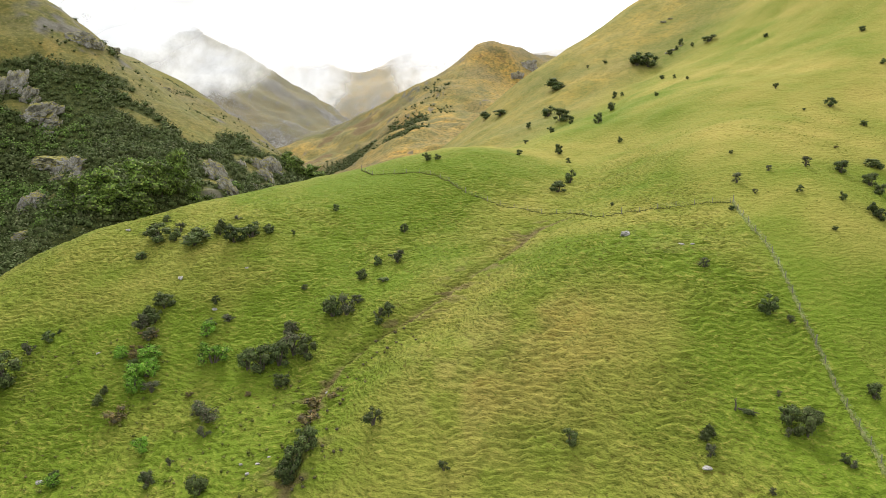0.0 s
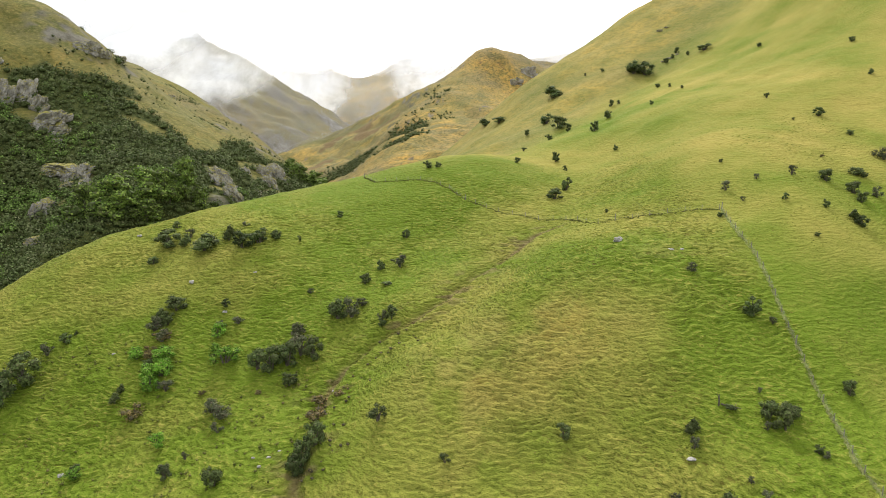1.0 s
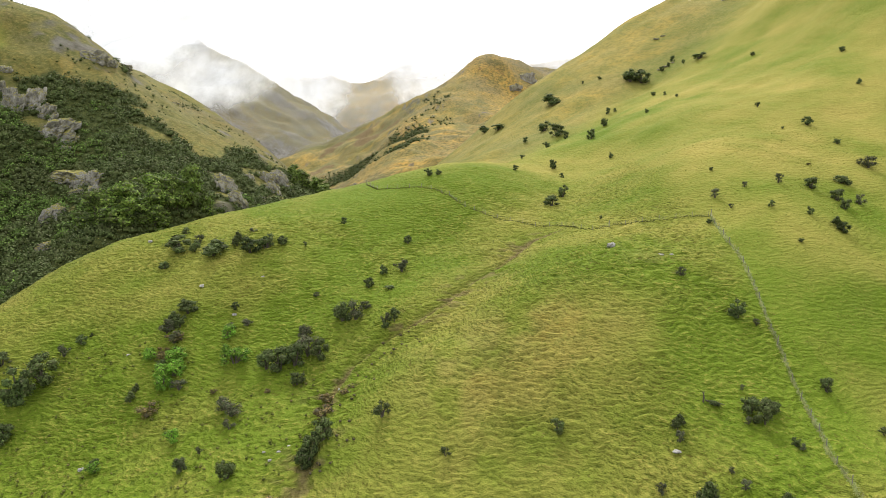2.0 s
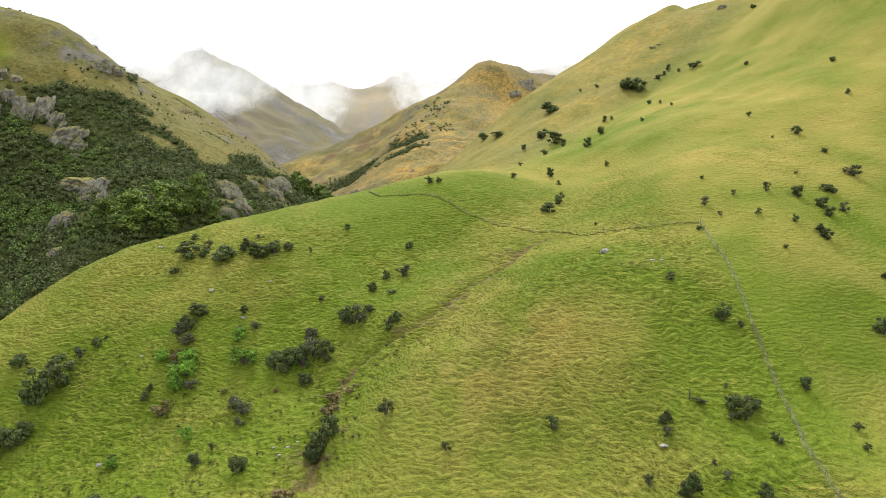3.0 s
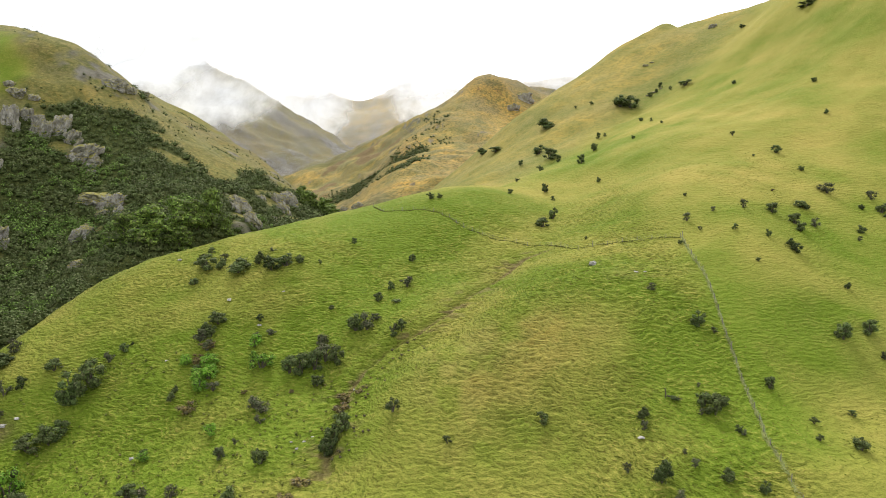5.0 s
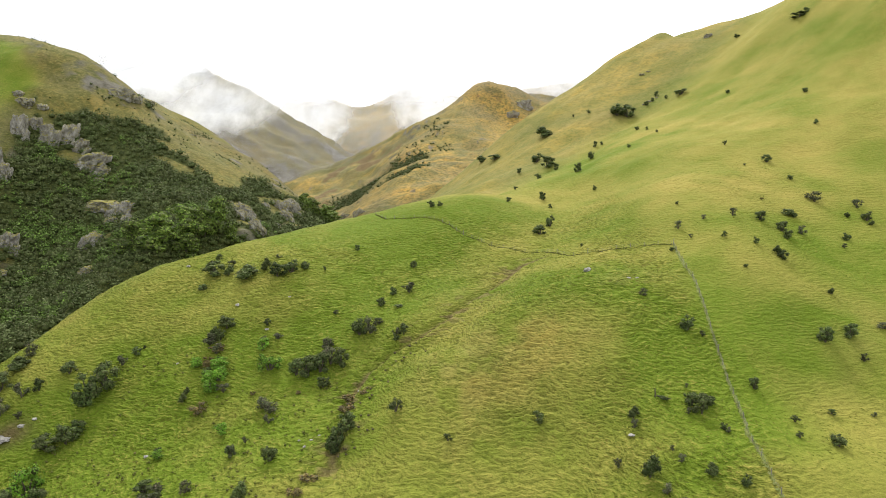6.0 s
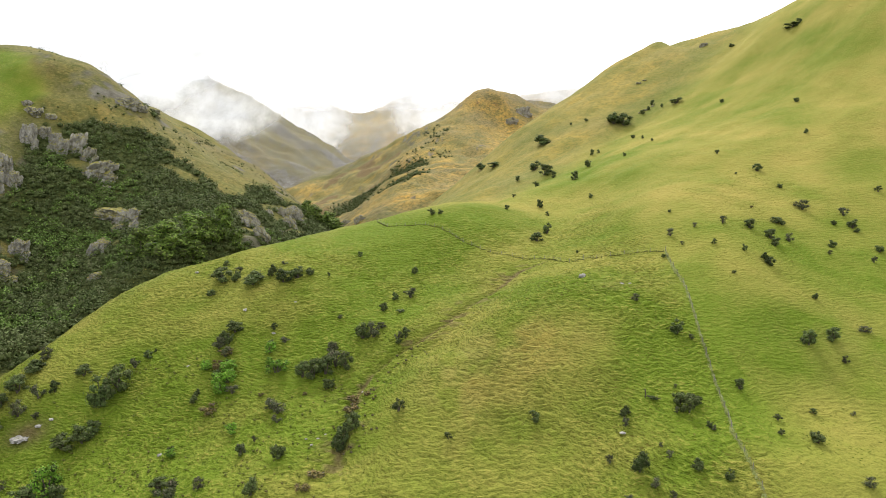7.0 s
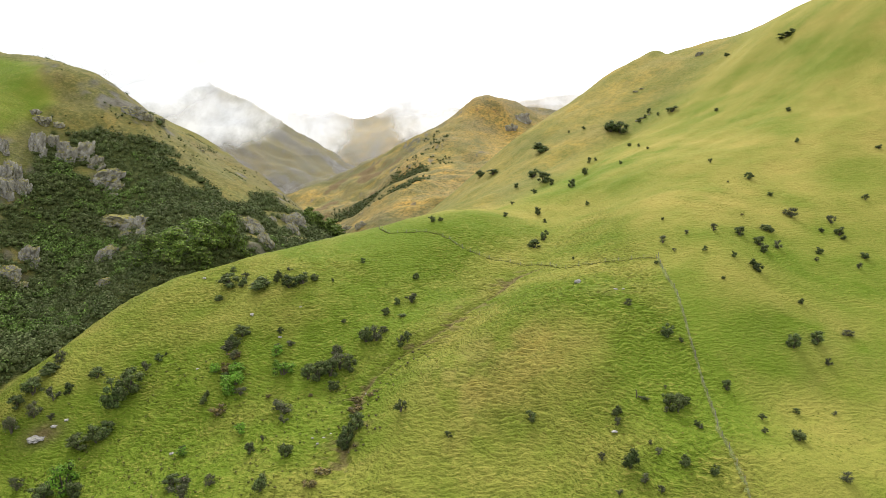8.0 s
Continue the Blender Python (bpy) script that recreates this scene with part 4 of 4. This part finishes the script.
def bush_cover(name, label, x, y, size, leaves, mat, inner=FOLIAGE_HEART):
    """Closed bush as one mesh: a lump and a ragged coat of leaves for each clump."""
    z = height(x, y)
    heart = np.stack([x, y, z + size * 0.4], -1)
    lv, lf = lumps(heart, size * 0.5, 0.75)
    pick = np.repeat(np.arange(len(x)), leaves)
    way = rng.normal(size=(len(pick), 3))
    way[:, 2] = np.abs(way[:, 2]) * 1.1 - 0.15
    way /= np.linalg.norm(way, axis=1)[:, None]
    s = heart[pick] + way * (size[pick] * rng.uniform(0.55, 1.08, len(pick)))[:, None]
    v, f = leaf_quads(s, np.minimum(size[pick], 2.2) * rng.uniform(0.11, 0.25, len(pick)), 0.65, way)
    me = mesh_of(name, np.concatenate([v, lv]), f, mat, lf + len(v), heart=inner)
    return tagged(new(name, me), label, "bush", kind="stuff")


bx, by = scatter(-262, -44, 118, 540, 2.7)
parts_at = surfaces(bx, by)
share = bush_share(bx, by, parts_at[0], parts_at[1])[0]
keep = share > rng.uniform(0.25, 0.85, len(bx))
bx, by = bx[keep], by[keep]
size = rng.uniform(0.9, 1.3, len(bx)) * rng.uniform(1.2, 2.5, len(bx)) * (1 + 0.45 * rough(bx, by, 13, 71)) * (1 + 0.2 * (1 - step_up(by + 0.4 * (bx + 200), 290, 325)))
size = np.minimum(size, 2.9)
# the lower gorge side grows fresher, taller broadleaf among the dark scrub
fresh = layered(bx, by, 15, 3, 75) + 0.75 * spot(bx, by, -178, 268, 26, 30) + 0.6 * spot(bx, by, -165, 215, 30, 25) - 0.9 * step_up(by + 0.4 * (bx + 150), 290, 310)
leafy = fresh + rng.uniform(-0.35, 0.35, len(bx)) > 0.55
for mask, name, label, mat in ((~leafy, "bush_cover", "dense dark green native bush clothing the gorge side", WOOD_LEAF), (leafy, "broadleaf_cover", "fresher green broadleaf bush low in the gorge", BROADLEAF)):
    bush_cover(name, label, bx[mask], by[mask], size[mask], 46, mat)

# thinner scrub on the spur and its gully, and single bushes above the bush edge
sx, sy = [], []
for (ax, ay), (cx, cy), n in (((-23, 783), (-45, 808), 70), ((-45, 808), (-67, 838), 80), ((-67, 838), (-75, 698), 60), ((-75, 698), (-102, 713), 90), ((-102, 713), (-126, 729), 60), ((-24, 632), (-37, 607), 40), ((-37, 607), (-52, 626), 40), ((-16, 905), (10, 935), 14), ((2, 823), (-9, 819), 12), ((-14, 895), (-17, 985), 10), ((-34, 869), (-40, 880), 6)):
    n = int(1.7 * n)
    t = rng.uniform(0, 1, n)
    sx += list(ax + (cx - ax) * t + rng.normal(0, 7, n))
    sy += list(ay + (cy - ay) * t + rng.normal(0, 15, n))
sx, sy = np.array(sx), np.array(sy)
bush_cover("spur_scrub", "dark scrub in the gullies of a tawny spur", sx, sy, rng.uniform(1.2, 3.2, len(sx)), 24, WOOD_LEAF)
ux, uy = scatter(-330, -80, 318, 760, 3.2)
up_parts = surfaces(ux, uy)
keep = (up_parts[1] > up_parts[0]) & (rng.uniform(0, 1, len(ux)) < 0.03 + 0.8 * step_up(layered(ux, uy, 30, 4, 72), 0.25, 1.1)) & (bush_share(ux, uy, up_parts[0], up_parts[1])[2] < 0.2) & (bush_share(ux, uy, up_parts[0], up_parts[1])[0] < 0.3)
ux, uy = ux[keep], uy[keep]
bush_cover("upland_scrub", "single dark bushes dotted over tawny upper slopes", ux, uy, rng.uniform(0.5, 1.2, len(ux)) * rng.uniform(0.5, 1.6, len(ux)), 20, WOOD_LEAF)


def tree(tall, wide):
    """A broad beech: trunk with limbs and tiers of leafy boughs with gaps between."""
    root = tagged(new("beech_tree"), "tall dark green beech tree with layered boughs", "tree", "trees along the gorge")
    wood = bmesh.new()
    limb(wood, [(0, 0, -0.8), (0.1, 0, tall * 0.3), (0.25, 0.1, tall * 0.65), (0.2, 0.1, tall * 0.95)], [0.42, 0.34, 0.2, 0.05], 8)
    hearts, sizes = [], []
    for k in range(26):
        z = tall * (0.08 + 0.87 * (k + rng.uniform(0, 1)) / 26)
        reach = wide * 0.5 * math.sqrt(max(0.08, 1 - ((z / tall - 0.36) / 0.66) ** 2)) * rng.uniform(0.55, 1.0)
        q = rng.uniform(0, 2 * math.pi)
        end = (reach * math.cos(q), reach * math.sin(q), z + 0.06 * tall)
        limb(wood, [(0.15, 0.05, z * 0.85), (end[0] * 0.5, end[1] * 0.5, z), end], [0.13, 0.08, 0.03], 5)
        for share_out in (1.0, 0.62, 0.3):
            hearts.append((end[0] * share_out, end[1] * share_out, z + rng.uniform(-0.02, 0.06) * tall))
            sizes.append(wide * rng.uniform(0.12, 0.2))
    part("trunk", bm_mesh("trunk", wood, BARK), root, "grey limbed trunk")
    hearts, sizes = np.array(hearts), np.array(sizes)
    lv, lf = lumps(hearts, sizes * 0.6, 0.8)
    pick = np.repeat(np.arange(len(hearts)), 42)
    way = rng.normal(size=(len(pick), 3)) * np.array([1, 1, 0.6])
    way /= np.linalg.norm(way, axis=1)[:, None] + 0.2
    v, f = leaf_quads(hearts[pick] + way * (sizes[pick] * rng.uniform(0.5, 1.3, len(pick)))[:, None], rng.uniform(0.2, 0.5, len(pick)), 0.7, way)
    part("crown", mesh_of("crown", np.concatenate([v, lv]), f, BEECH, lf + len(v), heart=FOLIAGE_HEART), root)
    return root


TREES = [(-119, 218, 13, 13), (-107, 213, 14, 14), (-102, 225, 13, 15), (-113, 224, 11, 12), (-96, 231, 12, 11), (-93, 239, 14, 9), (-88, 240, 9, 8), (-99, 218, 9, 10), (-74, 342, 10, 11), (-68, 352, 10, 11), (-80, 352, 9, 9), (-62, 345, 9, 10)]
grown = [tree(1.0 * 12, 12), tree(13, 10.5)]
for k, (x, y, tall, wide) in enumerate(TREES):
    base = (12, 12) if k % 2 == 0 else (13, 10.5)
    m = Matrix.LocRotScale((x, y, on_ground(x, y) - 0.4), Euler((0, 0, rng.uniform(0, 6.28))), (wide / base[1], wide / base[1], tall / base[0]))
    if k < 2:
        TREES[k] = m
    else:
        copy_thing(grown[k % 2], m)
for k in range(2):
    grown[k].matrix_basis = TREES[k]


def outcrop(x, y, wide, tall, deep, label, mat=ROCK, name="rock_outcrop", lean=0.0, sit=0.02):
    """A weathered crag of upright jointed slabs and ledges, set into the slope."""
    bm = bmesh.new()
    bmesh.ops.create_icosphere(bm, subdivisions=5 if wide > 5 else 4 if wide > 3 else 3, radius=1.0)
    seed = Vector((x * 0.13, y * 0.17, 3.1))
    for v in bm.verts:
        p = v.co.copy()
        a = noise.noise(Vector((p.x * 1.4, p.y * 1.4, p.z * 0.7)) + seed)
        b = noise.noise(Vector((p.x * 4.5, p.y * 4.5, p.z * 2.2)) + seed * 2)
        c = noise.noise(p * 11 + seed)
        # joints part it into upright blocks, each with a face and a top of its own
        q = Vector((p.x * 2.4 + 0.3 * b + 0.7 * p.z, p.y * 2.4 + 0.25 * a, p.z * 1.5 - 0.3 * p.x)) + seed
        near_cells, cells = noise.voronoi(q)
        joint = max(0.0, 0.14 - (near_cells[1] - near_cells[0])) / 0.14
        block = 0.42 * noise.noise(cells[0] * 5.3)
        box = max(abs(p.x), abs(p.y), abs(p.z)) ** 0.45
        v.co = p * (1 + 0.26 * a + 0.10 * b + 0.05 * c + block - 0.16 * joint) / box
        v.co.x, v.co.y, v.co.z = v.co.x * wide * 0.46 + lean * v.co.z * tall * 0.5, v.co.y * deep * 0.46, v.co.z * tall * 0.48
    ob = tagged(new(name, bm_mesh(name, bm, mat, False)), label, "rock", "rocks on the hills")
    ob.matrix_world = pose(x, y, on_ground(x, y) + sit * tall, 0, 0, rng.uniform(-25, 25))
    return ob


CRAG = "grey weathered schist crag standing out of bush"
CRAGS = [
    (-207, 311, 5, 7, 0.3), (-201, 310, 6, 8.5, 0.3), (-197, 307, 7, 10.5, 0.4), (-191, 311, 7, 13, 0.5), (-184, 308, 7, 8, 0.5), (-174, 299, 11, 10, 0.5), (-167, 292, 4, 3.5, 0.4),
    (-157, 272, 12, 5, 0.3), (-146, 266, 8, 9, 0.3), (-148, 261, 6, 4, 0.4), (-150, 246, 6, 8.5, 0.5), (-151, 254, 3, 4, 0.4), (-138, 220, 5, 3.5, 0.2), (-140, 258, 3.5, 7, 0.2),
    (-206, 266, 6, 12, 0.1), (-202, 273, 6, 9, 0.1), (-182, 226, 9, 8, 0.1), (-182, 241, 6, 10, 0.2), (-177, 225, 5, 3, 0.1), (-210, 303, 6, 15, 0.1), (-219, 288, 5, 8, 0.1), (-208, 275, 9, 15, 0.1),
    (-102, 292, 5, 4.5, -0.3), (-97, 290, 6, 8, -0.35), (-90, 276, 6, 11, -0.4), (-82, 259, 4.5, 8, -0.45), (-93, 314, 3.5, 4.5, -0.3), (-88, 323, 5, 6, -0.3), (-82, 314, 5, 7, -0.3), (-82, 328, 7, 10, -0.3), (-81, 290, 2.5, 5, -0.2),
]
for x, y, wide, tall, lean in CRAGS:
    outcrop(x, y, 1.4 * wide, 1.1 * tall, 0.75 * wide + 1.5, CRAG, lean=lean)
    side = rng.choice((-1, 1))
    outcrop(x + side * 0.55 * wide, y - 0.2 * wide, 0.6 * wide, 0.6 * tall, 0.5 * wide + 1, CRAG, lean=lean)
for x, y, wide, tall, deep in ((-184, 358, 14, 9, 8), (-178, 363, 7, 5, 6), (-222, 325, 5, 4, 5), (-217, 321, 10, 5, 6), (-208, 322, 5, 4, 5), (-225, 440, 16, 7, 9), (-200, 470, 10, 5, 7), (-178, 380, 9, 4, 6), (-168, 420, 8, 4, 6), (127, 399, 3, 1.2, 2.5), (131, 401, 3.5, 1.4, 3), (136, 403, 2.5, 1, 2), (140, 452, 4, 1.6, 4), (145, 454, 3, 1.2, 3), (196, 482, 6, 4, 5), (125, 1015, 26, 24, 14), (104, 980, 18, 14, 12), (-83, 539, 9, 6, 6), (-65, 484, 10, 7, 6)):
    outcrop(x, y, wide, tall, deep, "low grey rock outcrop breaking through tussock grass")
for x, y, wide, tall in ((-104, 111, 4.6, 1.1), (-101, 113.5, 1.6, 0.6), (-98.5, 115, 1.2, 0.5), (37, 135.6, 1.8, 1.0), (46.1, 129, 1.4, 0.5), (48, 128, 0.9, 0.4), (34.2, 80.2, 1.3, 0.3), (-47.5, 135.7, 1.1, 0.5), (-68.7, 128.2, 1.0, 0.4), (-43.9, 147.8, 0.9, 0.5), (-81, 172, 1.2, 0.7), (-58.1, 145.8, 1.1, 0.7), (-65.6, 100.2, 1.3, 0.5), (-28.4, 94.9, 0.8, 0.4), (-29.5, 93, 0.7, 0.4), (-27, 96.5, 0.6, 0.3), (-31, 95, 0.6, 0.3), (-20.2, 111.2, 0.9, 0.4), (-55, 168, 1.0, 0.4)):
    outcrop(x, y, wide, tall, wide * 0.8, "pale lichen-grey stone lying in the grass", STONE, "stone")


def dead_tree(x, y):
    """A grey stub with a fallen limb beside it."""
    root = tagged(new("dead_tree"), "grey dead tree stub with a fallen limb in the grass", "tree")
    root.location = (x, y, on_ground(x, y))
    stub = bmesh.new()
    limb(stub, [(0, 0, -0.3), (0.05, 0, 0.7), (-0.03, 0.05, 1.3), (0.04, 0, 1.8)], [0.16, 0.13, 0.11, 0.04], 8)
    limb(stub, [(-0.02, 0.04, 1.2), (-0.25, 0.05, 1.6), (-0.3, 0.1, 1.9)], [0.06, 0.04, 0.015], 6)
    part("stub", bm_mesh("stub", stub, BARK), root)
    log = bmesh.new()
    ends = [(0.3, -0.1), (1.1, -0.45), (2.0, -0.9), (2.9, -1.2)]
    limb(log, [(a, b, on_ground(x + a, y + b) - root.location.z + 0.12) for a, b in ends], [0.14, 0.13, 0.1, 0.05], 8)
    limb(log, [(2.0, -0.9, on_ground(x + 2.0, y - 0.9) - root.location.z + 0.15), (2.5, -0.5, on_ground(x + 2.5, y - 0.5) - root.location.z + 0.5)], [0.06, 0.015], 6)
    part("fallen_limb", bm_mesh("fallen_limb", log, BARK), root)


dead_tree(41.0, 88.6)

# ---- fences ----
post_bm = bmesh.new()
bmesh.ops.create_cone(post_bm, cap_ends=True, segments=8, radius1=0.07, radius2=0.06, depth=1.55)
bmesh.ops.translate(post_bm, vec=(0, 0, 0.5), verts=post_bm.verts)
POST_MESH = bm_mesh("post", post_bm, POST, False)


def fence(line, label, apart=4.0):
    """Posts along the line, with five wires strained between them."""
    pts = [Vector((x, y, 0)) for x, y in line]
    root = tagged(new("wire_fence"), label, "fence", "stock fences")
    root.location = (line[0][0], line[0][1], on_ground(*line[0]))
    feet, left = [], 0.0
    for a, b in zip(pts, pts[1:]):
        run = (b - a).length
        s = left
        while s < run:
            p = a.lerp(b, s / run)
            feet.append(Vector((p.x, p.y, on_ground(p.x, p.y))))
            s += apart
        left = s - run
    for k, p in enumerate(feet):
        ob = part("post", POST_MESH, root)
        ob.matrix_basis = Matrix.LocRotScale(p - root.location, Euler((rng.uniform(-0.05, 0.05), rng.uniform(-0.05, 0.05), rng.uniform(0, 6))), (1.5, 1.5, 1.3) if k % 12 == 0 else (1, 1, 1))
    for high in (0.25, 0.45, 0.65, 0.85, 1.08):
        bm = bmesh.new()
        limb(bm, [tuple(p - root.location + Vector((0, 0, high))) for p in feet], [0.005] * len(feet), 4)
        part("wire", bm_mesh("wire", bm, WIRE), root, "strained steel wire")
    return feet


UPPER_FENCE = [(-26.1, 218.7), (-21.4, 207.4), (-14.2, 203.4), (-6.5, 201.0), (-1.5, 197.2), (1.8, 193.0), (7.1, 185.4), (13.0, 179.9), (20.1, 175.9), (25.4, 171.9), (30.7, 169.2), (34.0, 164.5), (36.3, 158.5), (43.0, 156.8), (49.2, 155.8), (56.1, 153.5), (63.0, 147.3)]
SIDE_FENCE = [(63.2, 147.0), (61.2, 132.8), (61.6, 126.4), (60.3, 118.2), (59.4, 111.8), (58.5, 106.0), (57.6, 100.2), (56.8, 94.4), (56.1, 89.0), (55.4, 83.5), (54.3, 78.0), (53.0, 74.1), (52.1, 57.7), (50.5, 48.0)]
fence(UPPER_FENCE, "post and wire stock fence along the crest of the knoll")
fence(SIDE_FENCE, "straight post and wire fence running down the hillside")


# ---- grass ----
def tufts(name, label, x, y, tall, wide, mat, blades=3):
    """Tussocks of bent blades, each a few crossed and folded leaves."""
    z = height(x, y)
    n = len(x)
    vs, fs = [], []
    for k in range(blades):
        q = rng.uniform(0, math.pi, n)
        ox, oy = np.cos(q) * wide * 0.5, np.sin(q) * wide * 0.5
        lx, ly = rng.normal(0, 0.25, n) * tall, rng.normal(0, 0.25, n) * tall + 0.75 * tall
        base = z - 0.08
        v = np.stack([np.stack([x - ox * 0.6, y - oy * 0.6, base], -1), np.stack([x + ox * 0.6, y + oy * 0.6, base], -1), np.stack([x + ox + lx, y + oy + ly, z + tall * rng.uniform(0.6, 1.0, n)], -1), np.stack([x - ox + lx, y - oy + ly, z + tall * rng.uniform(0.6, 1.0, n)], -1)], 1)
        vs.append(v.reshape(-1, 3))
        fs.append(np.arange(4 * n).reshape(-1, 4) + 4 * n * k)
    me = mesh_of(name, np.concatenate(vs), np.concatenate(fs), mat)
    return tagged(new(name, me), label, "grass", kind="stuff")


gx, gy = scatter(-125, 125, 62, 215, 1.0)
tuft_share = 0.5 + 0.5 * layered(gx, gy, 7, 3, 81)
keep = (tuft_share > rng.uniform(0.05, 1.15, len(gx))) & (np.abs(gx) < 0.68 * (gy + 75))
gx, gy = gx[keep], gy[keep]
tufts("grass_tussocks", "short tussocky grass grazed by stock", gx, gy, rng.uniform(0.05, 0.14, len(gx)), rng.uniform(0.25, 0.6, len(gx)), TUSSOCK, 2)


def along(line, each, spread):
    xs, ys = [], []
    for (ax, ay), (cx, cy) in zip(line, line[1:]):
        n = int(math.hypot(cx - ax, cy - ay) * each)
        t = rng.uniform(0, 1, n)
        xs += list(ax + (cx - ax) * t + rng.normal(0, spread, n))
        ys += list(ay + (cy - ay) * t + rng.normal(0, spread, n))
    return np.array(xs), np.array(ys)


# the upper fence's thin shadow is put into its grass as a darker colour
for line, mat, label, each in ((UPPER_FENCE, RANK, "long rank grass along a fence line, darkened for its shadow", 16), (SIDE_FENCE, PALE_GRASS, "long pale grass along a fence line", 34)):
    fx, fy = along(line, each, 0.15)
    tufts("fence_line_grass", label, fx, fy, rng.uniform(0.08, 0.22, len(fx)), rng.uniform(0.15, 0.35, len(fx)), mat, 2)


# low brown clumps of bracken and rank tussock on the lower slopes
kx, ky = scatter(-100, -8, 76, 132, 1.7)
keep = (0.5 + 0.5 * layered(kx, ky, 13, 3, 83) > rng.uniform(0.35, 1.25, len(kx))) & (rim_side(kx, ky) > 2)
kx, ky = kx[keep], ky[keep]
bush_cover("bracken_clumps", "small brown clumps of bracken and rank tussock in grass", kx, ky, rng.uniform(0.2, 0.6, len(kx)), 18, RANK, RANK)
wx, wy = along([(x, y) for x, y, _, _ in GULLY[:7]], 1.1, 1.7)
bush_cover("gully_scrub", "low tangled scrub along the bed of a gully", wx, wy, rng.uniform(0.25, 0.75, len(wx)), 16, LEAF["r"], SHADED_GREY_HEART)


# ---- cloud on the mountains, and veils for haze ----
def mist_bank(x, y, z, wide, tall, lean, label, scale, thick, low, high, seed):
    """A lumpy, slanting bank of vapour that follows the slope behind it; thin ones stand for haze."""
    nx, ny = 41, 25
    u, v = np.meshgrid(np.linspace(-1, 1, nx), np.linspace(-1, 1, ny))
    swell = layered(u * 300 + seed * 97, v * 300, 170, 3, 90 + seed) * tall * 0.06
    lx = u * wide / 2
    ly = v * tall / 2 * math.cos(radians(lean)) - swell * math.sin(radians(lean))
    lz = v * tall / 2 * math.sin(radians(lean)) + swell * math.cos(radians(lean))
    i = np.arange((ny - 1) * (nx - 1))
    a = (i // (nx - 1)) * nx + i % (nx - 1)
    me = mesh_of("mist_bank", np.stack([lx, ly, lz], -1).reshape(-1, 3), np.stack([a, a + 1, a + 1 + nx, a + nx], -1), mist_material("mist", scale, thick, low, high, seed), smooth=True)
    edge = me.attributes.new("edge", "FLOAT", "POINT")
    edge.data.foreach_set("value", np.clip(1.15 - np.sqrt(u**2 + v**2) ** 1.5, 0, 1).astype(np.float32).ravel())
    ob = tagged(new("mist_bank", me), label, "cloud", "cloud banks on the mountains", "stuff")
    ob.location = (x, y, z)
    return ob


WHITE = "white cloud clinging to the mountainside"
HAZE = "thin pale veil standing in for haze before distant mountains"
mist_bank(-372, 1085, 62, 230, 130, 62, WHITE, 0.012, 0.95, 0.30, 0.75, 1)
mist_bank(-525, 1098, 145, 400, 210, 62, WHITE, 0.010, 1.0, 0.16, 0.5, 2)
mist_bank(-630, 1110, 175, 420, 290, 62, WHITE, 0.006, 0.4, 0.25, 0.9, 3)
mist_bank(-455, 1140, 140, 300, 130, 62, WHITE, 0.012, 0.4, 0.38, 0.9, 4)
# wide faint sheet added to pale the peak like aerial haze
mist_bank(-300, 1180, 40, 760, 380, 65, HAZE, 0.005, 0.12, 0.15, 0.9, 5)
mist_bank(-372, 1890, 60, 270, 260, 62, WHITE, 0.008, 1.0, 0.28, 0.72, 6)
mist_bank(-20, 1900, 80, 270, 190, 62, WHITE, 0.009, 1.0, 0.30, 0.72, 7)
# another added haze veil, in front of the range
mist_bank(-180, 1920, 60, 1000, 420, 65, HAZE, 0.004, 0.2, 0.15, 0.8, 8)
mist_bank(-210, 1905, 150, 800, 150, 60, WHITE, 0.007, 1.0, 0.26, 0.8, 9)
mist_bank(240, 1560, 122, 360, 110, 60, WHITE, 0.010, 0.8, 0.32, 0.75, 10)
